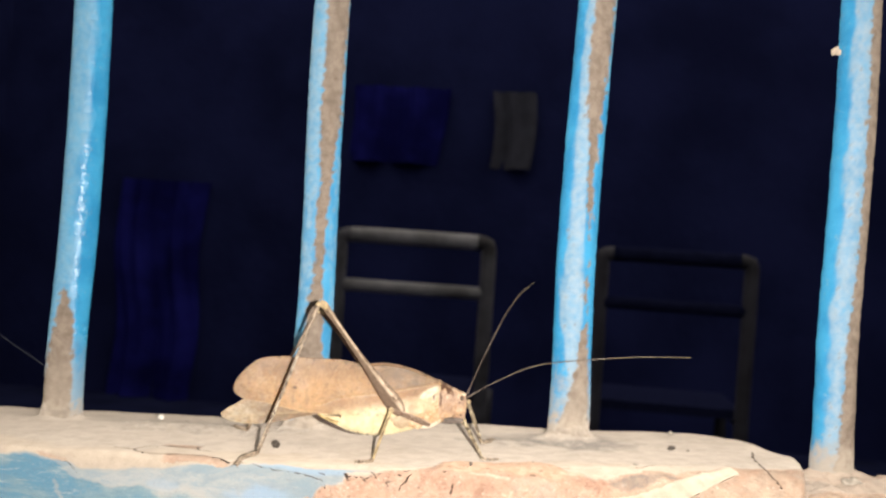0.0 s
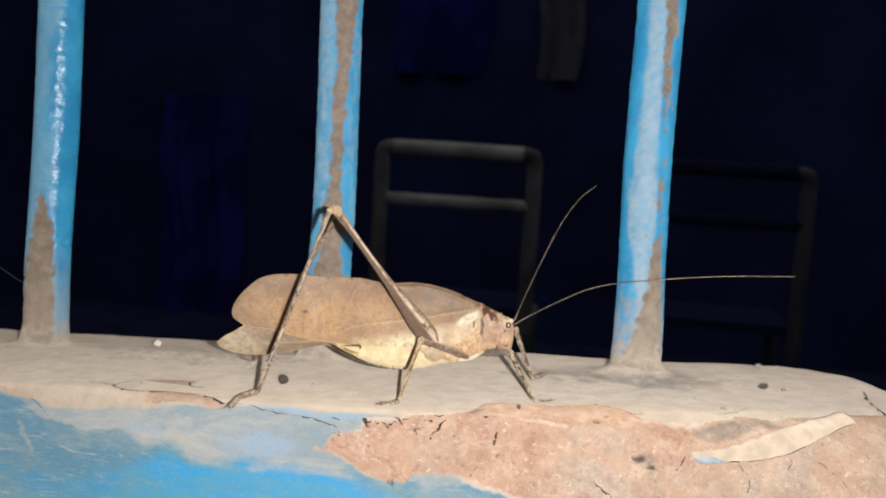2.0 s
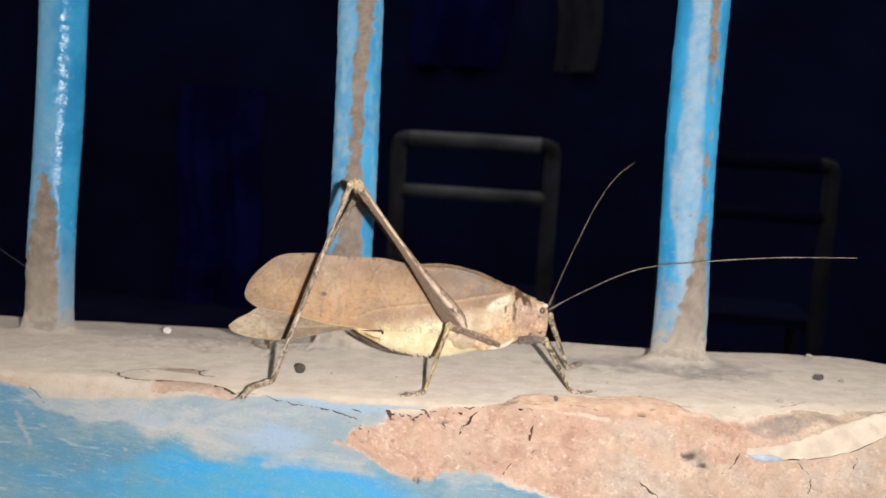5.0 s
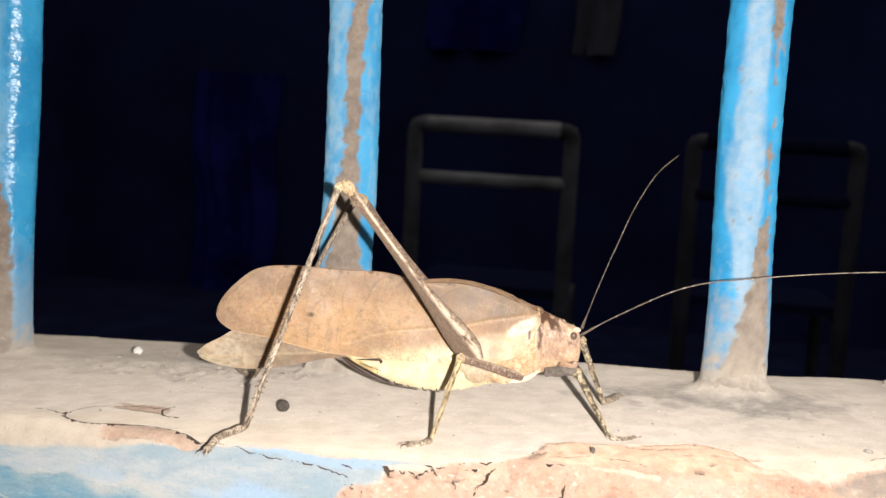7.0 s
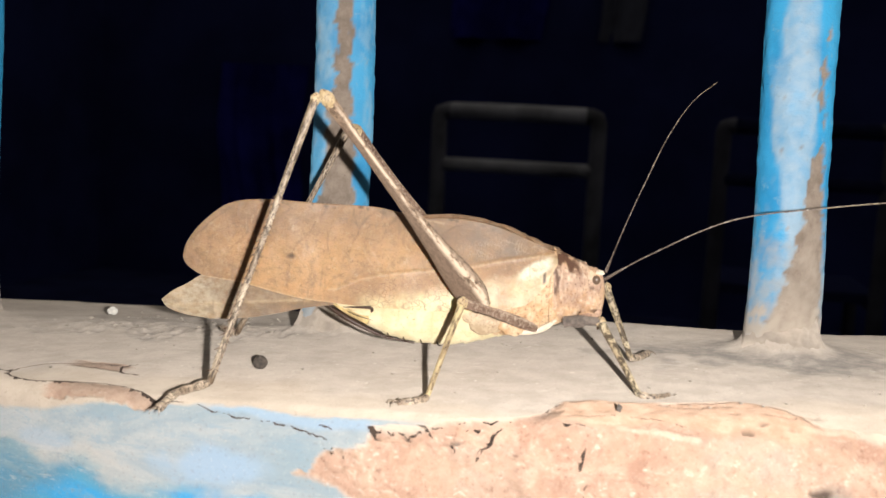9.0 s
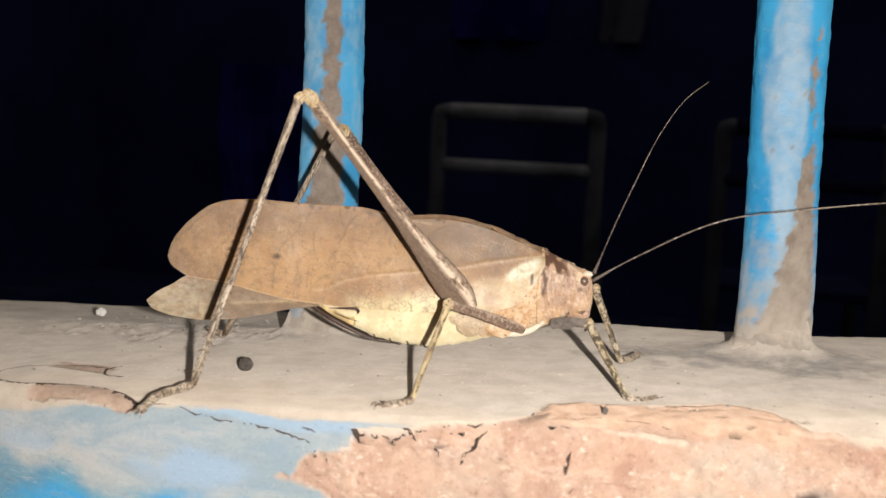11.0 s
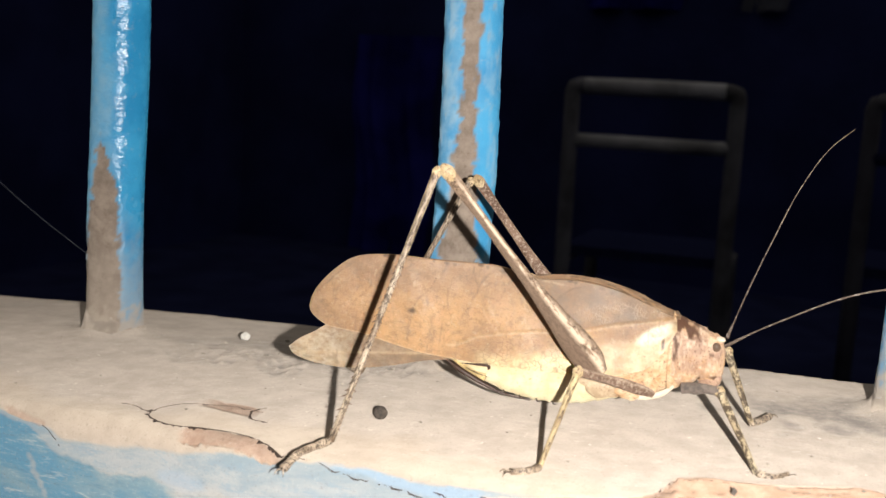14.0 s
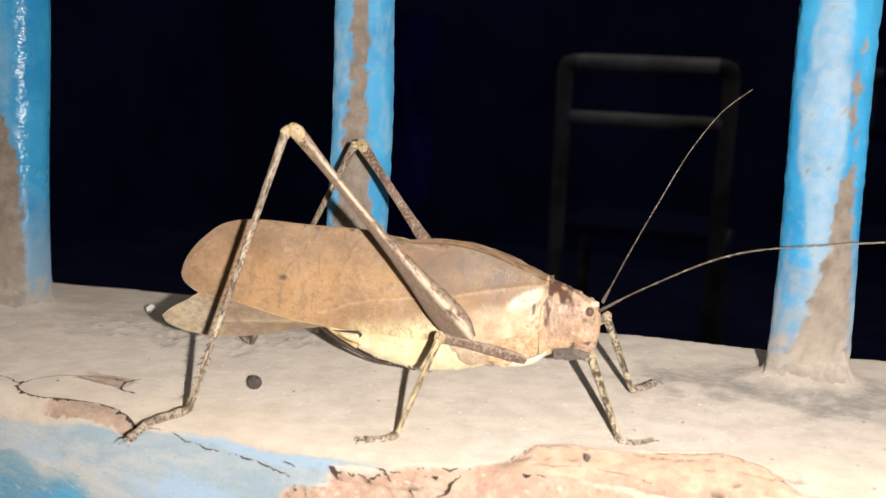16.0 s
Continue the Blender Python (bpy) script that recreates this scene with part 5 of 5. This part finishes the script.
def spines(path, size, step_, tilt, spread=0.7, seed=0):
    """Short thorns in two rows along a shin."""
    rng = random.Random(seed)
    p = np.array(path)
    out = []
    tan = p[-1] - p[0]
    tan /= np.linalg.norm(tan)
    for q in np.arange(0.34, 0.98, step_):
        at = p[int(q * (len(p) - 1))]
        for s in (-1, 1):
            away = np.array([s * 0.9, -0.45, 0.1]) + 0.15 * np.array([rng.uniform(-1, 1) for _ in range(3)])
            tip = at + away * size * rng.uniform(0.7, 1.2) + tan * size * tilt
            out.append(tube([at + away * 0.15, (at + away * 0.1 + tip) / 2, tip], [0.21, 0.14, 0.03], 5))
    return join(*out), np.tile(np.repeat((0.0, 0.6, 1.0), 5), len(out))


def foot(points, r):
    """A jointed foot that ends in two claws."""
    p = spline(points, 16)
    rr = r * (1 + 0.4 * np.abs(np.sin(np.linspace(0, 3.6 * math.pi, 16)))) * np.linspace(1, 0.95, 16)
    end, way = p[-1], (p[-1] - p[-3]) / np.linalg.norm(p[-1] - p[-3])
    side = np.cross(way, (0, 0, 1))
    claws = [tube(spline([end, end + way * 1.0 + s * side * 0.6 + (0, 0, 0.25), end + way * 1.5 + s * side * 0.9 + (0, 0, -0.35)], 5), [0.2, 0.14, 0.04], 5) for s in (-1, 1)]
    return join(tube(p, rr, 8, 0.8), *claws)


def leg(name, hip, knee, heel, toes, thigh, shin, material, label, flat=0.6, bow=(0, 0, 0), spiny=0.0, seed=0, dark=None, shade_band=None, shin_material=None):
    """A leg: thigh with the knee's bulge, a spiny shin and a clawed foot."""
    hip, knee, heel = (np.array(q, float) for q in (hip, knee, heel))
    ob = part(name, tube(spline([hip, (hip + knee) / 2 + bow, knee], 40), thigh, 24, flat, power=0.8), dark or material, katydid, label, True, shade_band and {"stripe": shade_band[0], "shade": shade_band[1]})
    lip, swell = knee + (heel - knee) * 0.03, [blob(*knee, thigh[-1] * 1.15, thigh[-1] * 0.8, thigh[-1] * 1.2, seed, 0.35)]
    if spiny > 0.5:      # the jumping legs' knees: a long knob, with the shin hinged behind it
        lip = knee + np.array((-1.75, 0, -0.25))
        along = (knee - hip) / np.linalg.norm(knee - hip)
        swell = [tube(spline([knee - along * 1.7, knee - along * 0.3, knee + along * 1.0, knee + along * 1.5], 14), [0.75, 1.05, 1.15, 0.95, 0.35], 14, 0.75),
                 blob(*(lip + (0.1, 0, 0.1)), 0.72, 0.6, 0.8, seed, 0.5), tube([lip, knee], [0.5, 0.6], 8)]
    part("knee", join(*swell), KNEE, ob)
    sp = spline([lip, (lip + heel) / 2 + np.array(bow) * 0.4, heel], 40)
    shape = tube(sp, shin, 9, 0.8)
    if spiny:
        thorn, dark_tip = spines(sp, spiny, 0.024, 0.7, seed=seed)
        part("shin", join(shape, thorn), shin_material or material, ob, "", True, {"mark": np.r_[np.zeros(len(shape[0])), dark_tip]})
    else:
        part("shin", shape, shin_material or material, ob)
    part("foot", foot(toes, shin[-1] * (0.9 if spiny > 0.5 else 1.1)), FOOT, ob)
    return ob


turn_ = np.tile(np.arange(24) * 15.0, 40)          # degrees round the thigh: 270 faces outward
way_ = np.repeat(np.linspace(0, 1, 40), 24)         # from hip to knee
# pale ridge and dark lower face: light and shade painted round the thigh
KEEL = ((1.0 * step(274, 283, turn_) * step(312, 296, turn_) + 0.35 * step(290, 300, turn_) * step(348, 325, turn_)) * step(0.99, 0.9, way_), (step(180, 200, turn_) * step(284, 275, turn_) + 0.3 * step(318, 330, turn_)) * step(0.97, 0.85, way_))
MIDKEEL = (0.4 * step(300, 315, turn_) * step(358, 340, turn_), 0.3 * step(180, 200, turn_) * step(300, 285, turn_))
HIND = [1.5, 2.55, 2.65, 2.45, 2.1, 1.75, 1.5, 1.24, 1.06, 0.96, 0.88, 0.82, 0.8, 0.8, 0.85, 1.0, 1.1]
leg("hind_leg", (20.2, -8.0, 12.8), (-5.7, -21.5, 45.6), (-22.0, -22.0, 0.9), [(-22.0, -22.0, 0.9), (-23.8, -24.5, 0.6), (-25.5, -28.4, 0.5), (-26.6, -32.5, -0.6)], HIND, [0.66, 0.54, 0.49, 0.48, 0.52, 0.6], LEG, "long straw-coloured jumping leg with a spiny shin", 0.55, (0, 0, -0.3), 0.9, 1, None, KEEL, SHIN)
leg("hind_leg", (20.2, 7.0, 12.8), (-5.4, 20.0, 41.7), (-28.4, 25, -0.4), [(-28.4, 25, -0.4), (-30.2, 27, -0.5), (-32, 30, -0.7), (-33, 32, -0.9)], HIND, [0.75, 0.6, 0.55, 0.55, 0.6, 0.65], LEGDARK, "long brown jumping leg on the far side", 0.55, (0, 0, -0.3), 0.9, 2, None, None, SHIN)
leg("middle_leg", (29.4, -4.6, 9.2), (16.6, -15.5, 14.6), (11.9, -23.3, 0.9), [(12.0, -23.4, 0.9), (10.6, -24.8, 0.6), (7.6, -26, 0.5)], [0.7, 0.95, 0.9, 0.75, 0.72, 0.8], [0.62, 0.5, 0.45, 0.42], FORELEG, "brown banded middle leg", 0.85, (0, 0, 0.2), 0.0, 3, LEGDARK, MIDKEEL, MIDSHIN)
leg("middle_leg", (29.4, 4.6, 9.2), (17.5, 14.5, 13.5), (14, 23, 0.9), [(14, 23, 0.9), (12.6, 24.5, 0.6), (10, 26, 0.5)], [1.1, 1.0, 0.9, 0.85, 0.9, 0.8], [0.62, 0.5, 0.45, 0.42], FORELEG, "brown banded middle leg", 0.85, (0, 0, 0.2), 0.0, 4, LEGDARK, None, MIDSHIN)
leg("front_leg", (34.5, -3.4, 10.4), (40.3, -6.5, 11.2), (45.2, -18.6, 2.0), [(45.2, -18.8, 2.0), (47.4, -19.2, 1.7), (50.2, -17.2, 1.6)], [0.95, 0.9, 0.8, 0.75], [0.75, 0.65, 0.55, 0.5], FORELEG, "pale front leg with dark bands", 0.85, (0, 0, 0.3), 0.3, 5, GREYSKIN)
leg("front_leg", (35.0, 3.0, 10.8), (42.6, 4.6, 15.6), (47.8, 4.6, 3.2), [(47.8, 4.8, 3.1), (49.4, 7.0, 2.8), (52.2, 11.0, 2.9)], [0.9, 0.85, 0.85, 0.8], [0.75, 0.65, 0.55, 0.5], FORELEG, "pale front leg with dark bands", 0.85, (0, 0, 0.3), 0.3, 6)

# ---- small things on the sill ------------------------------------------


def lump(name, x, y, r, material, label, category, seed, squash=0.85, rough=0.25, sink=0.15, lift=0.0):
    m = pose(x, y, sill_top(x) + lift, 0, 0, 40 * seed)
    ob = mesh_object(name, *blob(0, 0, r * squash * (1 - sink), r, r * 0.92, r * squash, seed, rough, 12, 18), material)
    ob.matrix_basis = m
    return tagged(ob, label, category)


lump("pebble", -0.1346, 0.343, 1.15, PEBBLE, "tiny white pebble on the cement sill", "pebble", 1, 0.8)
lump("dropping", -0.0772, 0.2965, 1.3, PELLET, "small round dark pellet on the cement sill", "pellet", 2, 0.98, 0.1)
lump("crumb", 0.048, 0.327, 0.95, GRIME, "dark crumb of earth on the sill", "crumb", 12, 0.75, 1.3)
lump("crumb", 0.053, 0.325, 0.6, GRIT, "brown crumb of earth on the sill", "crumb", 4, 0.6, 1.2)
lump("mortar_lump", 0.034, 0.2965, 0.8, MORTAR, "pale lump of loose mortar on the sill", "lump", 5, 0.4, 0.8)
lump("mortar_lump", 0.051, 0.357, 1.1, MORTAR, "pale lump of loose mortar at the sill's edge", "lump", 6, 0.7, 0.7)
lump("mortar_lump", 0.105, 0.325, 3.6, GRIT, "broken lump of mortar by a bar's foot", "lump", 7, 0.7, 0.8, 0.4, -0.010)
lump("crumb", -0.0145, 0.2835, 0.42, GRIME, "dark crumb of earth at the sill's edge", "crumb", 8, 1.2, 0.6)


def flake():
    """A long thin chip of cream plaster that lies on the broken edge, washed pale blue at its narrow end."""
    upper = spline([(26.2, 7.0, 0), (28.5, 6.0, 0), (34, 3.4, 0), (40.5, 0.2, 0), (48, -5.6, 0), (55.3, -11.0, 0), (61.6, -16.4, 0)], 44)
    under = spline([(25.6, 8.2, 0), (28.5, 8.0, 0), (32.5, 7.5, 0), (38.5, 6.9, 0), (45.5, 4.6, 0), (55.5, -2.2, 0), (64.6, -11.0, 0)], 44)
    out = np.array([-0.1, -0.66, 0.74])
    run = np.linspace(-1, 1, 44)
    edge_a, edge_b = (np.stack([np.polyval(np.polyfit(run, [on_sill(*q[:2])[j] for q in line], 4), run) for j in range(3)], -1) for line in (upper, under))
    verts = []
    for k in range(44):
        jag = [0.5 * fbm(k * 0.45, s, 4) for s in (0, 7)]
        for s in np.linspace(0, 1, 8):
            at = (edge_a[k] + out * jag[0]) * (1 - s) + (edge_b[k] + out * jag[1]) * s
            top = at + out * (1.15 + 0.16 * fbm(k * 0.25, s * 2.3, 1) + 0.1 * fbm(k * 0.9, s * 6, 5) - 0.8 * abs(2 * s - 1) ** 3)
            verts += [top, at - out * 0.8]
    faces = []
    for k in range(43):
        for s in range(7):
            a, b = (k * 8 + s) * 2, ((k + 1) * 8 + s) * 2
            faces += [(a, b, b + 2, a + 2), (a + 1, a + 3, b + 3, b + 1)]
        for s in (0, 7):
            a, b = (k * 8 + s) * 2, ((k + 1) * 8 + s) * 2
            faces.append((a, a + 1, b + 1, b))
    for k in (0, 43):
        for s in range(7):
            a = (k * 8 + s) * 2
            faces.append((a, a + 2, a + 3, a + 1))
    ob = mesh_object("plaster_flake", np.array(verts) / 1000, faces, FLAKE)
    tagged(ob, "long cream flake of plaster lying on broken brick", "flake")
    p = [on_sill(x, d) / 1000 + np.array((0, -0.0006, 0.0004)) for x, d in ((26.4, 8.2), (28.5, 8.4), (31, 8.0), (33.5, 7.9))]
    part("blue_edge", tube(spline(p, 14), [0.0002, 0.0006, 0.0008, 0.0006, 0.0002], 8, 0.5, scale=1), PALEBLUE, ob, "pale blue limewash at the flake's end")
    return ob


flake()


def grit():
    rng = random.Random(5)
    shapes = []
    for k in range(150):
        x, y = rng.uniform(-190, 68), rng.uniform(286, 354)
        r = rng.choice((0.1, 0.12, 0.16, 0.22))
        shapes.append(blob(x, y, 1000 * sill_top(x / 1000) + 0.35, r * 1.3, r, r * 0.8, k, 0.6, 4, 6))
    for k in range(70):
        x, y = rng.gauss(-118, 30), rng.gauss(338, 9)
        r = rng.choice((0.15, 0.22, 0.3, 0.45))
        drop = 4.2 * float(step(-20, -105, x)) * float(step(325, 388, y))
        shapes.append(blob(x, y, 1000 * sill_top(x / 1000) - drop, r * 1.5, r * 1.1, r * 0.6, k, 0.7, 5, 8))
    ob = mesh_object("grit", *join(*shapes), GRIT)
    return tagged(ob, "scattered fine grit on the cement sill", "grit", "", "stuff")


grit()
strand = mesh_object("thread", *tube(spline([(-177.5, 341, 1002.5), (-185, 340, 1007), (-198, 340, 1014), (-225, 341, 1031), (-262, 343, 1060)], 30), [0.09, 0.08, 0.06], 5), THREAD)
tagged(strand, "thin dark strand hanging beside a bar", "thread")
tag = mesh_object("paint_chip", *blob(94.8, 336, 1132.5, 1.5, 0.9, 1.4, 3, 0.9), FLAKE)
tagged(tag, "pale loose chip stuck to a bar", "chip")

# ---- the dark yard beyond ----------------------------------------------


def chair(m, label, paint, rail):
    """A plain painted chair with its back to the window."""
    ob = thing("chair", m, label, "chair", "chairs in the yard")

    def bar_(name, pts, r=0.018, n=14, mat=paint):
        return part(name, tube(spline(pts, n), [r], 14, 0.8, scale=1), mat, ob)
    arch = [(0.2, 0, 0.0), (0.2, 0, 0.45), (0.2, -0.02, 0.72), (0.2, -0.03, 0.868), (0.196, -0.03, 0.880), (0.184, -0.03, 0.884), (0, -0.031, 0.884)]
    part("back_frame", tube(arch + [(-x, y, z) for x, y, z in arch[-2::-1]], [0.02], 14, 0.8, scale=1), paint, ob)
    for s in (-1, 1):
        bar_("front_leg", [(0.2 * s, 0.42, 0.0), (0.2 * s, 0.42, 0.45)])
        bar_("side_rail", [(0.2 * s, 0.01, 0.44), (0.2 * s, 0.43, 0.44)], 0.014)
    bar_("back_rail", [(-0.195, -0.022, 0.75), (0, -0.022, 0.75), (0.195, -0.022, 0.75)], 0.017, 14, rail)
    bar_("top_rail", [(-0.17, -0.0345, 0.885), (0, -0.0355, 0.886), (0.17, -0.0345, 0.885)], 0.02, 14, rail)
    part("seat", box(-0.2, 0.2, 0.0, 0.44, 0.455, 0.48), RATTAN, ob, "flat seat, coloured near black like the dark yard", False)
    return ob


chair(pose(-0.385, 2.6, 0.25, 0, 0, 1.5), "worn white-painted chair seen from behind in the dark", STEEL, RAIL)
# its rails take the seat's near black, so that they sink into the dark
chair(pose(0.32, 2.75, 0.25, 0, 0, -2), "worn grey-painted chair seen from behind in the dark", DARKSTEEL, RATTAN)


def cloth(name, x, y, z, w, h, material, label, category, seed):
    """A hanging cloth in soft folds."""
    xs, zs = np.linspace(-w / 2, w / 2, 50), np.linspace(0, -h, 30)
    X, Zc = np.meshgrid(xs, zs, indexing="ij")
    Y = 0.03 * np.sin(X * 26 + seed) * (0.4 - Zc / h) + 0.012 * np.sin(X * 61 + Zc * 5)
    X = X * (1 + 0.08 * Zc / h) + 0.02 * np.sin(Zc * 7 + seed)
    a, b = X.shape
    i = np.arange(a * b).reshape(a, b)
    F = [*np.stack([i[:-1, :-1], i[:-1, 1:], i[1:, 1:], i[1:, :-1]], -1).reshape(-1, 4)]
    F += [tuple(reversed([int(k) + a * b for k in f])) for f in F]
    V = np.vstack([np.stack([X + x, Y + y + d, Zc + z], -1).reshape(-1, 3) for d in (0, 0.006)])
    return tagged(mesh_object(name, V, F, material), label, category)


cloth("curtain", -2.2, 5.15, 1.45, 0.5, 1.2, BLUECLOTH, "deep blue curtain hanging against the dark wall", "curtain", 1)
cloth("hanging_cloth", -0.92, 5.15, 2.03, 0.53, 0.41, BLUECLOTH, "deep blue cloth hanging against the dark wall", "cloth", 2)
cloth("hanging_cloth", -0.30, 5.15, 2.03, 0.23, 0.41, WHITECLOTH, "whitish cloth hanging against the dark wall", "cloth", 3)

# ---- the lamp that is carried beside the lens ---------------------------
flash = thing("flash_lamp", look(*PATH[0][1:]) @ TORCH, "small white lamp carried beside the lens", "lamp")
LED_R = 0.0015
disc = [(LED_R * math.cos(k * math.pi / 8), LED_R * math.sin(k * math.pi / 8), 0) for k in range(16)]
part("lamp_glass", (disc, [tuple(reversed(range(16)))]), LAMP, flash, "small glowing white lamp glass", False)
part("lamp_case", tube([(0, 0, 0.0006), (0, 0, 0.0045)], [0.0024, 0.0024], 20, scale=1), PHONE, flash, "black lamp case", False)


def motions():
    """What moves: the lamp, which is carried with the view, and the katydid's hind body and wings, which it slowly lifts."""
    neck = Vector((0.034, 0, 0.016))
    lift = [(t, Matrix.Translation(neck) @ pose(0, 0, 0, 0, -a, 0) @ Matrix.Translation(-neck))
            for t, a in ((0, 1.4), (2, 1.4), (3.5, 1.15), (4.5, 1.05), (5.2, 0.85), (7.3, 0.35), (9.2, 0.2), (11.3, 0.12), (13, 0), (16, -0.1))]
    for ob in katydid.children:
        if ob.name.split(".")[0] in ("fore_wing", "hind_wing", "wing_back", "abdomen"):
            walk(ob, lift)
    far_leg = [ob for ob in katydid.children if ob.name.startswith("hind_leg")][1]
    walk(far_leg, [(t, Matrix.Translation((d, 0, 0))) for t, d in ((0, -0.0016), (5.2, -0.0014), (7.3, -0.0003), (8.5, 0), (16, 0))])
    walk(flash, [(t, look(eye, target, roll) @ TORCH) for t, eye, target, roll in PATH])


motions()
